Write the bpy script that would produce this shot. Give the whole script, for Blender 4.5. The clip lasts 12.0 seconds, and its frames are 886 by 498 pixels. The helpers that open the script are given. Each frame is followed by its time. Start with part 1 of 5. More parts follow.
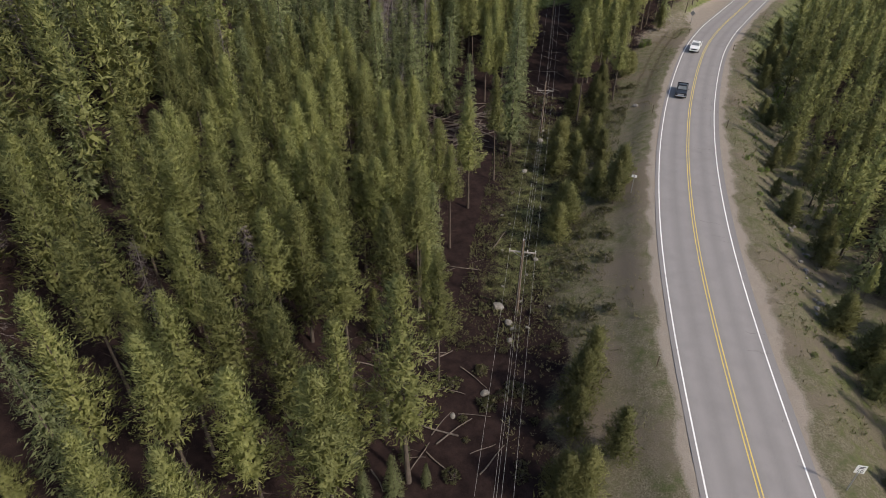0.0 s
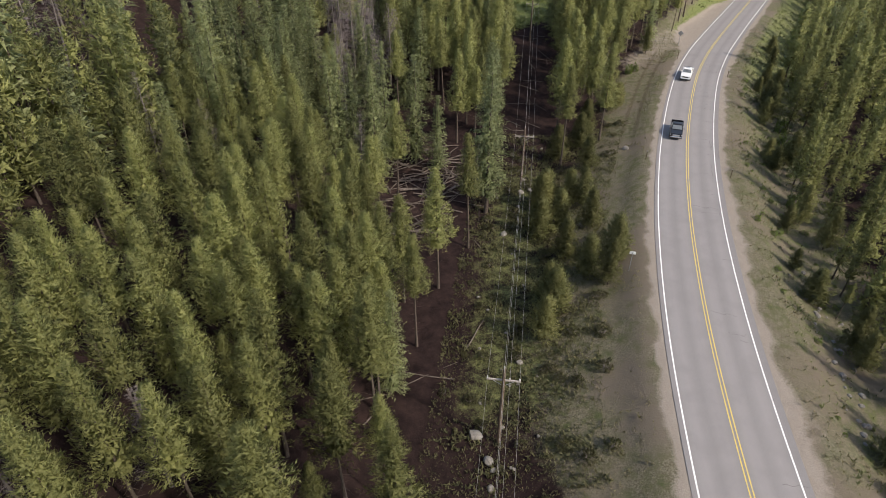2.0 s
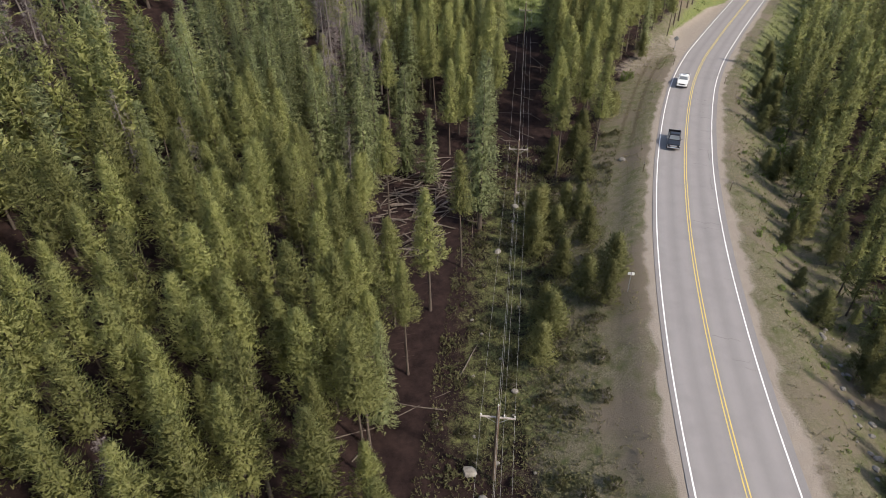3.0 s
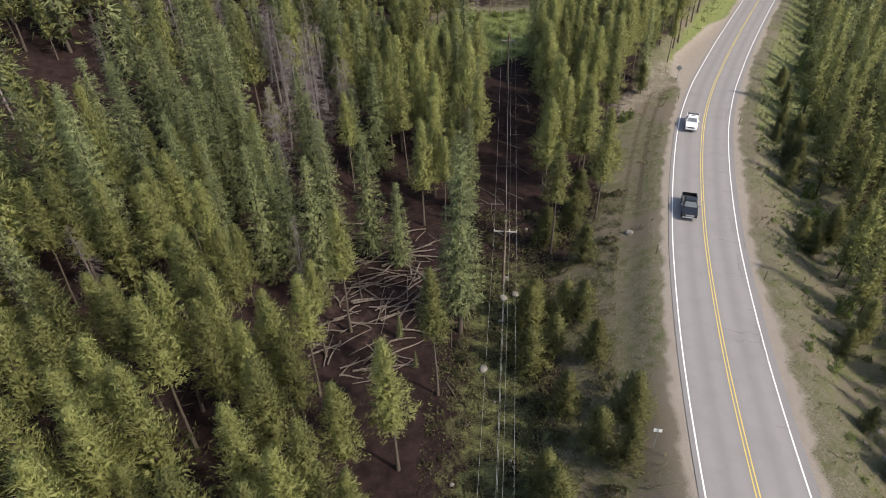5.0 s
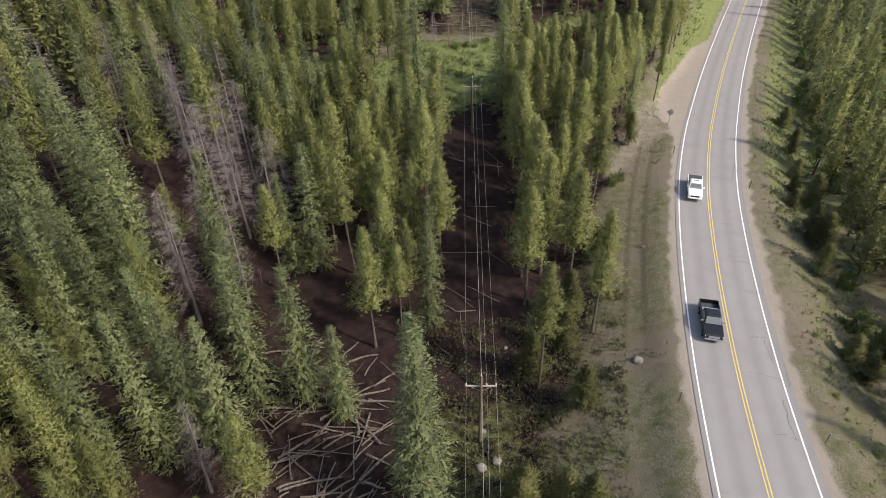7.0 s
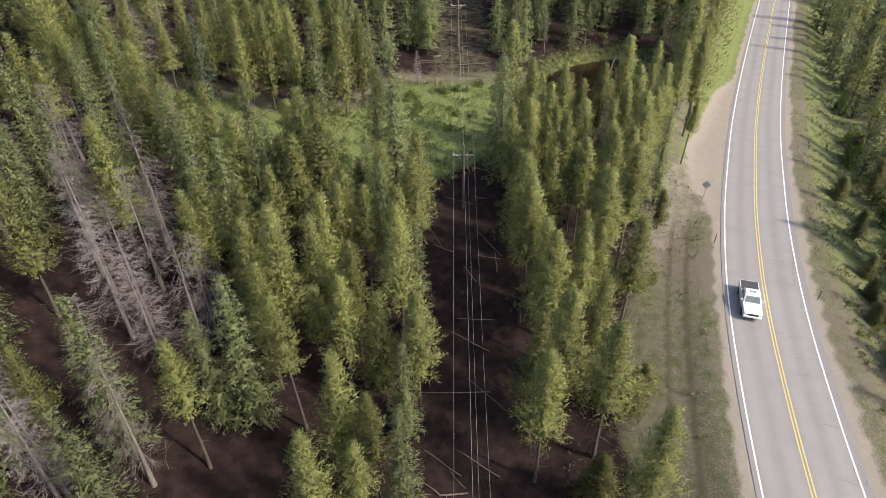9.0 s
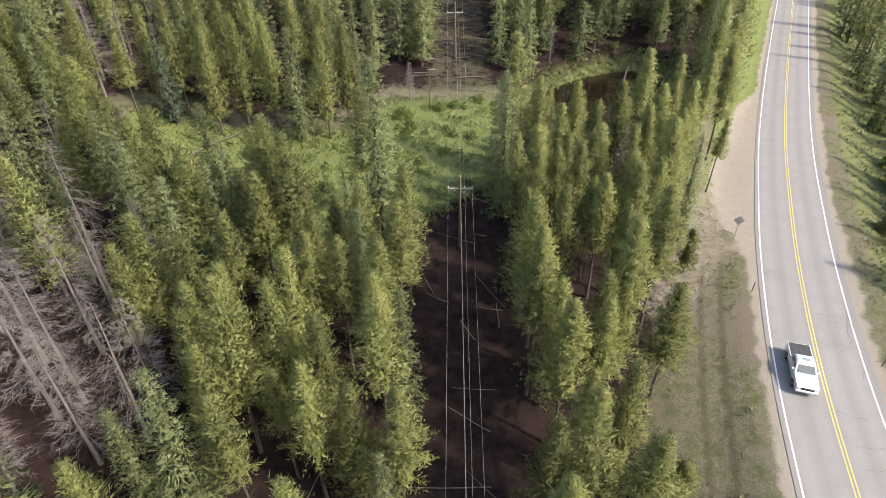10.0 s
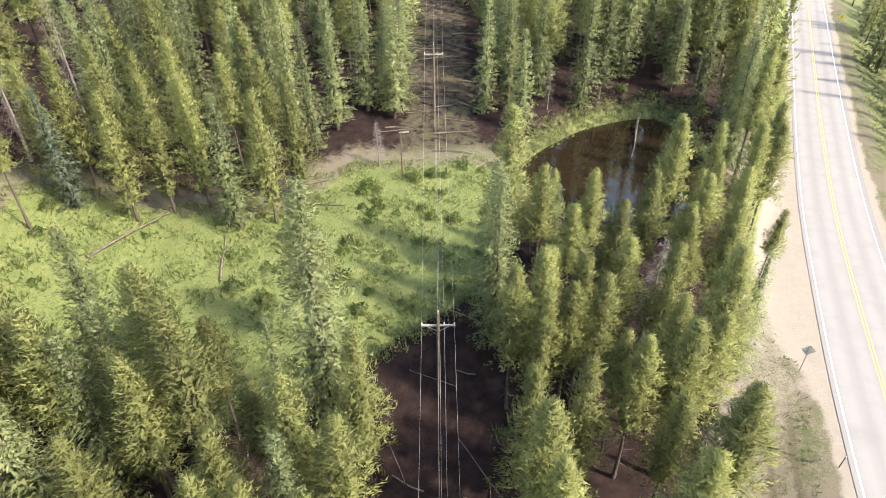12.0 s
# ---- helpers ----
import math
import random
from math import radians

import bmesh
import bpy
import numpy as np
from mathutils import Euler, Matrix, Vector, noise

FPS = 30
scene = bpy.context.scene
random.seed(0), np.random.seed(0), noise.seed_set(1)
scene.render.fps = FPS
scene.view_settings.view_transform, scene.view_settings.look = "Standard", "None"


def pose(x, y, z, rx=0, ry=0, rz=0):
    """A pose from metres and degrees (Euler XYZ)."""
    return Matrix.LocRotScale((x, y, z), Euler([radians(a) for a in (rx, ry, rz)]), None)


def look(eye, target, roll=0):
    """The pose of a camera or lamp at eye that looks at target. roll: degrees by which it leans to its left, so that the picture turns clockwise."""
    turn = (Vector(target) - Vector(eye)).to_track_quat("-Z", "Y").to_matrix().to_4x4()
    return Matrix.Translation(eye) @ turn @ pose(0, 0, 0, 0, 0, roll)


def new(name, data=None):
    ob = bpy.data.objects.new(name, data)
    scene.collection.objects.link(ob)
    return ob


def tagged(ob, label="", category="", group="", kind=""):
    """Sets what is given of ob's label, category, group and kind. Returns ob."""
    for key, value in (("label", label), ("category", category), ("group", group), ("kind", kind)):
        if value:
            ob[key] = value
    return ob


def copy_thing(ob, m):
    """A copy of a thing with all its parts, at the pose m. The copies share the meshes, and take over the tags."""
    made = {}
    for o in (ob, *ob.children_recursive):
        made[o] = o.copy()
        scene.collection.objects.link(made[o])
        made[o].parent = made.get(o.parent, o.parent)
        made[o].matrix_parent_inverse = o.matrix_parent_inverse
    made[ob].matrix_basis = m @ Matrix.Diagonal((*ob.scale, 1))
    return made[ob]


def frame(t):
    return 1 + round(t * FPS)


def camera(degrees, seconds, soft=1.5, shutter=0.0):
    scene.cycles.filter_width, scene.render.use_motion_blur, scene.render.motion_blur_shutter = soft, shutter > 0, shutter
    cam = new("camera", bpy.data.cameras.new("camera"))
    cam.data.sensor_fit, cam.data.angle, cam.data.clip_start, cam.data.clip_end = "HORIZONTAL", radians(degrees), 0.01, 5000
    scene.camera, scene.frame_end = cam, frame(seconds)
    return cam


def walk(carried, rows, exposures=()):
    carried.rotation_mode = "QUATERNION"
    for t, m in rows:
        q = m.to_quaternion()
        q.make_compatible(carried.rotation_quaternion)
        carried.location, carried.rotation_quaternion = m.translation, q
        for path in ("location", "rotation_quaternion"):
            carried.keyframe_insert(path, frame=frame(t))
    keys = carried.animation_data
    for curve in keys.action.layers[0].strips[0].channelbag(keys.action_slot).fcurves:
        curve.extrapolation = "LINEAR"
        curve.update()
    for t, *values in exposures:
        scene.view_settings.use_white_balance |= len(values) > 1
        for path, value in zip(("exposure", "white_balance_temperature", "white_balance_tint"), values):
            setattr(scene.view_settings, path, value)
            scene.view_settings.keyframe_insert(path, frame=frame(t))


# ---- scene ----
cam = camera(73.1, 12.0, soft=0.3)
PATH = [
    (0, (0.527, -3.308, 37.172), (0.285, 13.089, 25.723), 0.26),
    (0.5, (1.307, 1.582, 37.629), (0.971, 17.954, 26.146), 0.02),
    (1, (1.670, 6.589, 37.858), (2.020, 22.961, 26.377), -0.08),
    (1.5, (1.837, 10.650, 38.473), (2.230, 26.988, 26.945), 0.04),
    (2, (2.023, 11.398, 38.662), (2.397, 27.749, 27.150), 0.03),
    (2.5, (2.209, 12.119, 38.838), (2.622, 28.486, 27.351), -0.07),
    (4.5, (4.563, 27.483, 40.126), (5.309, 43.797, 28.581), -1.34),
    (5, (5.207, 32.311, 40.506), (6.034, 48.609, 28.944), -1.35),
    (5.5, (5.959, 37.332, 40.667), (6.808, 53.633, 29.109), -1.56),
    (6, (6.589, 42.595, 41.036), (7.502, 58.852, 29.422), -1.58),
    (6.5, (7.374, 47.898, 41.401), (8.626, 64.098, 29.740), -1.48),
    (7, (8.112, 53.287, 41.753), (9.997, 69.392, 30.045), -1.48),
    (9, (11.548, 74.081, 41.518), (13.784, 90.209, 29.905), -0.59),
    (9.5, (12.316, 79.161, 40.925), (14.637, 95.256, 29.281), -0.41),
    (10, (13.635, 84.290, 39.762), (15.895, 100.450, 28.197), -0.54),
    (10.5, (14.488, 89.248, 39.645), (16.788, 105.405, 28.084), -0.26),
    (11, (15.784, 94.031, 39.731), (18.016, 110.201, 28.175), -0.35),
    (11.5, (16.874, 98.731, 39.896), (19.073, 114.909, 28.345), -0.46),
    (12, (17.721, 103.616, 39.742), (20.381, 119.764, 28.244), -0.43),
]
EXPOSURES = [(0.0, 0.31, 7000, 12), (2.5, 0.7, 7050, 12), (5.5, 0.8, 7000, 11), (7.0, 0.88, 7000, 11), (9.5, 1.2, 7000, 10), (10.5, 1.52, 7050, 9), (11.2, 1.8, 7100, 8), (12.0, 2.0, 7100, 8)]
walk(cam, [(t, look(eye, target, roll)) for t, eye, target, roll in PATH], EXPOSURES)

# ---- light: high sun from behind and to the right of the way, clear sky with haze ----
SUN_ELEVATION, SUN_TURN = 43.0, 127.0
world = bpy.data.worlds.new("sky")
scene.world = world
world.use_nodes = True
wn = world.node_tree.nodes
sky = wn.new("ShaderNodeTexSky")
sky.sky_type = "NISHITA"
sky.sun_disc = False
sky.sun_elevation, sky.sun_rotation = radians(SUN_ELEVATION), radians(SUN_TURN)
sky.air_density, sky.dust_density = 1.0, 2.0
wn["Background"].inputs[1].default_value = 0.15
world.node_tree.links.new(sky.outputs[0], wn["Background"].inputs[0])
sun = new("sun", bpy.data.lights.new("sun", "SUN"))
sun.data.energy, sun.data.angle, sun.data.color = 2.4, radians(3.0), (1.0, 0.955, 0.87)
sun.matrix_world = look((80 * math.sin(radians(SUN_TURN)), 80 * math.cos(radians(SUN_TURN)), 80 * math.tan(radians(SUN_ELEVATION))), (0, 0, 0))


# ---- materials ----
class Nodes:
    """A small helper to wire a node material."""

    def __init__(self, name):
        self.mat = bpy.data.materials.new(name)
        self.mat.use_nodes = True
        self.tree = self.mat.node_tree
        self.tree.nodes.clear()
        self.out = self.add("ShaderNodeOutputMaterial")

    def add(self, kind, **fixed):
        n = self.tree.nodes.new(kind)
        for key, value in fixed.items():
            if key == "operation":
                n.operation = value
            elif key == "data_type":
                n.data_type = value
            elif key == "attribute_name":
                n.attribute_name = value
            elif key == "feature":
                n.feature = value
            elif key == "blend_type":
                n.blend_type = value
        return n

    def link(self, a, b):
        self.tree.links.new(a, b)

    def put(self, socket, value):
        if isinstance(value, bpy.types.NodeSocket):
            self.link(value, socket)
        elif isinstance(value, tuple) and len(value) == 3 and socket.type == "RGBA":
            socket.default_value = (*value, 1.0)
        else:
            socket.default_value = value

    def coords(self, scale=1.0):
        c = self.add("ShaderNodeTexCoord")
        m = self.add("ShaderNodeMapping")
        self.link(c.outputs["Object"], m.inputs[0])
        m.inputs[3].default_value = (scale, scale, scale) if not isinstance(scale, tuple) else scale
        return m.outputs[0]

    def noise(self, scale, detail=4.0, rough=0.55, vector=None):
        n = self.add("ShaderNodeTexNoise")
        n.inputs["Scale"].default_value, n.inputs["Detail"].default_value, n.inputs["Roughness"].default_value = scale, detail, rough
        self.link(vector or self.coords(), n.inputs["Vector"])
        return n.outputs["Fac"]

    def ramp(self, fac, lo, hi):
        r = self.add("ShaderNodeMapRange")
        r.inputs[1].default_value, r.inputs[2].default_value = lo, hi
        self.link(fac, r.inputs[0])
        return r.outputs[0]

    def math(self, op, a, b=0.0):
        n = self.add("ShaderNodeMath", operation=op)
        self.put(n.inputs[0], a)
        self.put(n.inputs[1], b)
        return n.outputs[0]

    def mix(self, fac, a, b, blend="MIX"):
        n = self.add("ShaderNodeMix", data_type="RGBA", blend_type=blend)
        self.put(n.inputs[0], fac)
        self.put(n.inputs[6], a)
        self.put(n.inputs[7], b)
        return n.outputs[2]

    def attr(self, name):
        return self.add("ShaderNodeAttribute", attribute_name=name).outputs["Fac"]

    def bump(self, height, strength, distance):
        n = self.add("ShaderNodeBump")
        n.inputs["Strength"].default_value, n.inputs["Distance"].default_value = strength, distance
        self.link(height, n.inputs["Height"])
        return n.outputs[0]

    def surface(self, colour, rough=0.8, metal=0.0, normal=None, specular=0.3, coat=0.0):
        p = self.add("ShaderNodeBsdfPrincipled")
        self.put(p.inputs["Base Color"], colour)
        self.put(p.inputs["Roughness"], rough)
        p.inputs["Metallic"].default_value = metal
        p.inputs["Specular IOR Level"].default_value = specular
        p.inputs["Coat Weight"].default_value = coat
        if normal:
            self.link(normal, p.inputs["Normal"])
        self.link(p.outputs[0], self.out.inputs[0])
        return p


def plain(name, colour, rough=0.6, metal=0.0, vary=0.25, scale=6.0, specular=0.4, coat=0.0):
    m = Nodes(name)
    n = m.noise(scale, 5.0)
    fine = m.noise(scale * 9, 3.0)
    dark = tuple(c * (1 - vary) for c in colour)
    light = tuple(min(1.0, c * (1 + vary)) for c in colour)
    c = m.mix(m.ramp(m.math("ADD", m.math("MULTIPLY", n, 0.65), m.math("MULTIPLY", fine, 0.35)), 0.35, 0.65), dark, light)
    m.surface(c, rough, metal, m.bump(fine, 0.25, 0.01), specular, coat)
    return m.mat


def foliage(name, dark, light, tip, glow=0.35):
    """Needles or leaves: varies by clump, by tree and along the crown."""
    m = Nodes(name)
    island = m.add("ShaderNodeNewGeometry").outputs["Random Per Island"]
    tree = m.math("FRACT", m.math("ADD", m.add("ShaderNodeObjectInfo").outputs["Random"], m.attr("shade")))
    big = m.ramp(m.noise(0.55, 2.0), 0.35, 0.65)
    c = m.mix(m.math("ADD", m.math("MULTIPLY", island, 0.3), m.math("MULTIPLY", big, 0.7)), dark, light)
    c = m.mix(m.math("MULTIPLY", tree, 0.55), c, tip)
    speck = m.ramp(m.noise(13.0, 3.0, 0.7), 0.38, 0.62)
    c = m.mix(m.math("MULTIPLY", speck, 0.25), c, dark)
    hue = m.add("ShaderNodeHueSaturation")
    m.put(hue.inputs["Value"], m.math("ADD", m.math("MULTIPLY", m.math("FRACT", m.math("MULTIPLY", tree, 7.0)), 0.62), 0.68))
    m.link(c, hue.inputs["Color"])
    c = hue.outputs[0]
    p = m.surface(c, 0.62, specular=0.25)
    t = m.add("ShaderNodeBsdfTranslucent")
    m.link(c, t.inputs[0])
    s = m.add("ShaderNodeMixShader")
    s.inputs[0].default_value = glow
    m.link(p.outputs[0], s.inputs[1])
    m.link(t.outputs[0], s.inputs[2])
    m.link(s.outputs[0], m.out.inputs[0])
    return m.mat


def bark(name, a, b):
    m = Nodes(name)
    n = m.noise(3.0, 6.0, 0.7, m.coords((4.0, 4.0, 0.8)))
    m.surface(m.mix(m.ramp(n, 0.35, 0.65), a, b), 0.9, normal=m.bump(n, 0.6, 0.03), specular=0.15)
    return m.mat


PINE = foliage("pine_needles", (0.15, 0.16, 0.066), (0.325, 0.335, 0.128), (0.345, 0.362, 0.14), 0.5)
SPRUCE = foliage("spruce_needles", (0.135, 0.158, 0.082), (0.31, 0.345, 0.165), (0.35, 0.375, 0.18), 0.5)
PALE = foliage("pale_spruce_needles", (0.1, 0.128, 0.088), (0.24, 0.29, 0.21), (0.26, 0.31, 0.23), 0.4)
YOUNG = foliage("young_needles", (0.12, 0.128, 0.052), (0.215, 0.22, 0.09), (0.24, 0.232, 0.095), 0.5)
LEAF = foliage("willow_leaves", (0.115, 0.17, 0.04), (0.23, 0.31, 0.08), (0.25, 0.3, 0.1), 0.45)
SAGE = foliage("shrub_leaves", (0.085, 0.09, 0.042), (0.175, 0.17, 0.085), (0.2, 0.18, 0.1), 0.42)
GRASS = foliage("grass_blades", (0.105, 0.138, 0.045), (0.245, 0.28, 0.11), (0.27, 0.275, 0.125), 0.5)
STRAW = foliage("dry_grass_blades", (0.19, 0.17, 0.09), (0.34, 0.3, 0.17), (0.3, 0.29, 0.14), 0.3)
BARK = bark("pine_bark", (0.055, 0.044, 0.036), (0.13, 0.105, 0.088))
GREY = bark("dead_wood", (0.115, 0.097, 0.09), (0.25, 0.22, 0.208))
LOGWOOD = bark("weathered_log", (0.06, 0.048, 0.041), (0.21, 0.175, 0.15))
BRANCHES = plain("dead_twigs", (0.19, 0.163, 0.158), 0.9, vary=0.3, scale=2.0, specular=0.1)
POLEWOOD = bark("pole_wood", (0.075, 0.055, 0.042), (0.17, 0.125, 0.09))
ARMWOOD = bark("crossarm_wood", (0.25, 0.22, 0.19), (0.45, 0.41, 0.37))
CERAMIC = plain("insulator", (0.6, 0.58, 0.55), 0.25, vary=0.1)
WIRE = plain("aluminium_wire", (0.3, 0.29, 0.27), 0.5, 0.1, vary=0.1)
STEEL = plain("galvanised_steel", (0.36, 0.36, 0.36), 0.5, 0.6, vary=0.2)
WHITE = plain("sign_white", (0.75, 0.75, 0.73), 0.45, vary=0.08)
BLACK = plain("sign_black", (0.03, 0.03, 0.03), 0.5, vary=0.1)
SIGNYELLOW = plain("sign_yellow", (0.75, 0.55, 0.03), 0.45, vary=0.08)
ROCK = plain("granite_rock", (0.2, 0.185, 0.165), 0.9, vary=0.45, scale=2.5, specular=0.2)


def ground_material():
    m = Nodes("forest_ground")
    big, mid, fine = m.noise(0.12, 5.0), m.noise(0.9, 6.0, 0.65), m.noise(7.0, 6.0, 0.7)
    speck = m.noise(22.0, 3.0, 0.7)
    # Brown litter set near black: tree and cloud shade is put into its colour.
    shaded_duff = m.mix(m.ramp(mid, 0.35, 0.65), (0.013, 0.008, 0.008), (0.034, 0.021, 0.019))
    shaded_duff = m.mix(m.ramp(speck, 0.6, 0.8), shaded_duff, (0.075, 0.05, 0.046))
    green = m.mix(m.ramp(fine, 0.35, 0.65), (0.078, 0.1, 0.034), (0.168, 0.2, 0.075))
    green = m.mix(m.ramp(mid, 0.4, 0.7), green, (0.17, 0.18, 0.07))
    dry = m.mix(m.ramp(fine, 0.35, 0.65), (0.085, 0.076, 0.048), (0.2, 0.178, 0.125))
    dry = m.mix(m.ramp(mid, 0.45, 0.65), dry, (0.085, 0.094, 0.042))
    dry = m.mix(m.ramp(big, 0.5, 0.62), dry, (0.15, 0.125, 0.095))
    gravel = m.mix(m.ramp(speck, 0.3, 0.7), (0.215, 0.185, 0.155), (0.345, 0.3, 0.255))
    gravel = m.mix(m.ramp(mid, 0.4, 0.7), gravel, (0.255, 0.218, 0.182))
    dirt = m.mix(m.ramp(fine, 0.3, 0.7), (0.048, 0.03, 0.026), (0.115, 0.078, 0.065))
    c = shaded_duff
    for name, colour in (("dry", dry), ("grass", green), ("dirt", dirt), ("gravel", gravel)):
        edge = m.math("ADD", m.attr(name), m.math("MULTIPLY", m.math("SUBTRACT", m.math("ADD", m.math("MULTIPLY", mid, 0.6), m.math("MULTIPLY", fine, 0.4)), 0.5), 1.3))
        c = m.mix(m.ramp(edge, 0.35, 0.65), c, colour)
    off = m.attr("off")
    for at in (-7.4, -9.1):
        rut = m.math("SUBTRACT", 0.42, m.math("ABSOLUTE", m.math("SUBTRACT", m.math("ADD", off, m.math("MULTIPLY", m.math("SUBTRACT", mid, 0.5), 0.9)), at)))
        c = m.mix(m.math("MULTIPLY", m.ramp(rut, 0.0, 0.3), m.math("MULTIPLY", m.attr("track"), 0.6)), c, (0.075, 0.062, 0.04))
    height = m.math("ADD", m.math("MULTIPLY", fine, 0.7), m.math("MULTIPLY", speck, 0.3))
    m.surface(c, 0.95, normal=m.bump(height, 0.9, 0.12), specular=0.1)
    return m.mat


def asphalt_material():
    """Weathered asphalt: paler wheel tracks along each lane, fine aggregate, stains."""
    m = Nodes("weathered_asphalt")
    fine, mid = m.noise(30.0, 4.0, 0.7), m.noise(0.5, 5.0, 0.6)
    track = m.attr("track")
    c = m.mix(m.ramp(fine, 0.3, 0.7), (0.175, 0.163, 0.16), (0.25, 0.235, 0.23))
    c = m.mix(m.math("MULTIPLY", track, 0.55), c, (0.285, 0.268, 0.262))
    c = m.mix(m.math("MULTIPLY", m.ramp(mid, 0.45, 0.75), 0.45), c, (0.185, 0.172, 0.17))
    m.surface(c, 0.85, normal=m.bump(fine, 0.4, 0.01), specular=0.25)
    return m.mat


def paint_material(name, colour, worn):
    m = Nodes(name)
    n = m.math("ADD", m.math("MULTIPLY", m.noise(1.2, 4.0), 0.6), m.math("MULTIPLY", m.noise(14.0, 4.0, 0.7), 0.4))
    m.surface(m.mix(m.ramp(n, 0.52, 0.66), colour, worn), 0.7, specular=0.3)
    return m.mat


GROUND, ASPHALT = ground_material(), asphalt_material()
LINEWHITE = paint_material("road_paint_white", (0.78, 0.77, 0.75), (0.5, 0.48, 0.47))
LINEYELLOW = paint_material("road_paint_yellow", (0.62, 0.47, 0.12), (0.42, 0.35, 0.2))
CRACK = plain("crack_sealant", (0.085, 0.078, 0.073), 0.7, vary=0.3)


def water_material():
    m = Nodes("pond_water")
    m.surface((0.016, 0.01, 0.006), 0.04, normal=m.bump(m.noise(1.4, 3.0), 0.06, 0.05), specular=0.5)
    return m.mat


WATER = water_material()


# ---- mesh helpers ----
def mesh_of(name, verts, faces, material, smooth=False):
    me = bpy.data.meshes.new(name)
    me.from_pydata([tuple(map(float, v)) for v in verts], [], [tuple(map(int, f)) for f in faces])
    me.materials.append(material)
    if smooth:
        me.polygons.foreach_set("use_smooth", [True] * len(me.polygons))
    me.update()
    return me


def tri_mesh(name, verts, tris, material):
    """A mesh straight from arrays of points and triangles."""
    me = bpy.data.meshes.new(name)
    verts, tris = np.asarray(verts, np.float32), np.asarray(tris, np.int32)
    me.vertices.add(len(verts))
    me.vertices.foreach_set("co", verts.ravel())
    me.loops.add(tris.size)
    me.loops.foreach_set("vertex_index", tris.ravel())
    me.polygons.add(len(tris))
    me.polygons.foreach_set("loop_start", np.arange(0, tris.size, 3, dtype=np.int32))
    me.materials.append(material)
    me.update(calc_edges=True)
    return me


def soft_normals(verts, puff):
    """Normals of a crown: outwards from the stem, and from the heart of each tuft."""
    v = np.asarray(verts, float)
    r = np.hypot(v[:, 0], v[:, 1])[:, None] + 0.25
    n = np.concatenate([v[:, :2] / r * 0.8, np.full((len(v), 1), 0.5)], 1) + np.asarray(puff) * 0.7
    return n / (np.linalg.norm(n, axis=1)[:, None] + 1e-9)


def crown_mesh(name, verts, tris, normals, material):
    """A crown of tufts, each shaded as a small soft ball."""
    me = tri_mesh(name, verts, tris, material)
    me.polygons.foreach_set("use_smooth", np.ones(len(tris), bool))
    me.normals_split_custom_set_from_vertices(np.asarray(normals).tolist())
    return me


def child(name, me, parent, label=""):
    ob = new(name, me)
    ob.parent = parent
    return tagged(ob, label)


def part(name, bm, material, parent, label="", smooth=False):
    me = bpy.data.meshes.new(name)
    bm.to_mesh(me)
    bm.free()
    me.materials.append(material)
    if smooth:
        me.polygons.foreach_set("use_smooth", [True] * len(me.polygons))
    return child(name, me, parent, label)


def box(bm, size, at, bevel=0.0, turn=None):
    m = Matrix.Translation(at) @ (turn or Matrix()) @ Matrix.Diagonal((*size, 1))
    made = bmesh.ops.create_cube(bm, size=1.0, matrix=m)
    if bevel:
        edges = list({e for v in made["verts"] for e in v.link_edges})
        bmesh.ops.bevel(bm, geom=edges, offset=bevel, segments=2, affect="EDGES", profile=0.6)
    return bm


def rod(bm, a, b, r1, r2=None, sides=8):
    a, b = Vector(a), Vector(b)
    m = Matrix.Translation((a + b) / 2) @ (b - a).to_track_quat("Z", "Y").to_matrix().to_4x4()
    bmesh.ops.create_cone(bm, cap_ends=True, segments=sides, radius1=r1, radius2=r1 if r2 is None else r2, depth=(b - a).length, matrix=m)
    return bm


# ---- plan: the road, the power line, the lie of the land ----
ROAD_KEYS = [(14.36, -81.54, -2.71),
             (16.86, -31.54, -1.21), (19.86, 8.46, 0.79), (21.07, 19.71, 1.61), (23.32, 35.14, 2.42), (26.26, 49.67, 2.78), (30.51, 65.37, 2.74), (35.32, 80.08, 2.53), (39.57, 91.58, 2.52), (44.64, 104.05, 2.78), (49.88, 115.49, 2.99), (56.69, 128.08, 2.86), (63.70, 139.70, 2.45), (71.60, 152.37, 2.07), (79.78, 164.93, 2.04), (90.20, 180.52, 2.35), (101.52, 197.13, 2.74), (113.68, 214.80, 3.09), (127.37, 234.57, 3.41), (141.86, 255.39, 3.70), (210.30, 353.96, 4.89), (369.98, 583.97, 7.65)]


def spline(keys, per=14):
    k = np.array(keys, float)
    k = np.vstack([2 * k[0] - k[1], k, 2 * k[-1] - k[-2]])
    out = []
    for i in range(1, len(k) - 2):
        p0, p1, p2, p3 = k[i - 1 : i + 3]
        for s in np.arange(per) / per:
            out.append(0.5 * (2 * p1 + (p2 - p0) * s + (2 * p0 - 5 * p1 + 4 * p2 - p3) * s**2 + (3 * p1 - p0 - 3 * p2 + p3) * s**3))
    out.append(k[-2])
    return np.array(out)


ROAD = spline(ROAD_KEYS)
ROAD_Z, ROAD = ROAD[:, 2], ROAD[:, :2]
ROAD_WAY = np.gradient(ROAD, axis=0)
ROAD_WAY /= np.linalg.norm(ROAD_WAY, axis=1)[:, None]
ROAD_RIGHT = np.stack([ROAD_WAY[:, 1], -ROAD_WAY[:, 0]], 1)


def road_height(y):
    """The road's height at a distance along the way."""
    return np.interp(y, ROAD[:, 1], ROAD_Z)


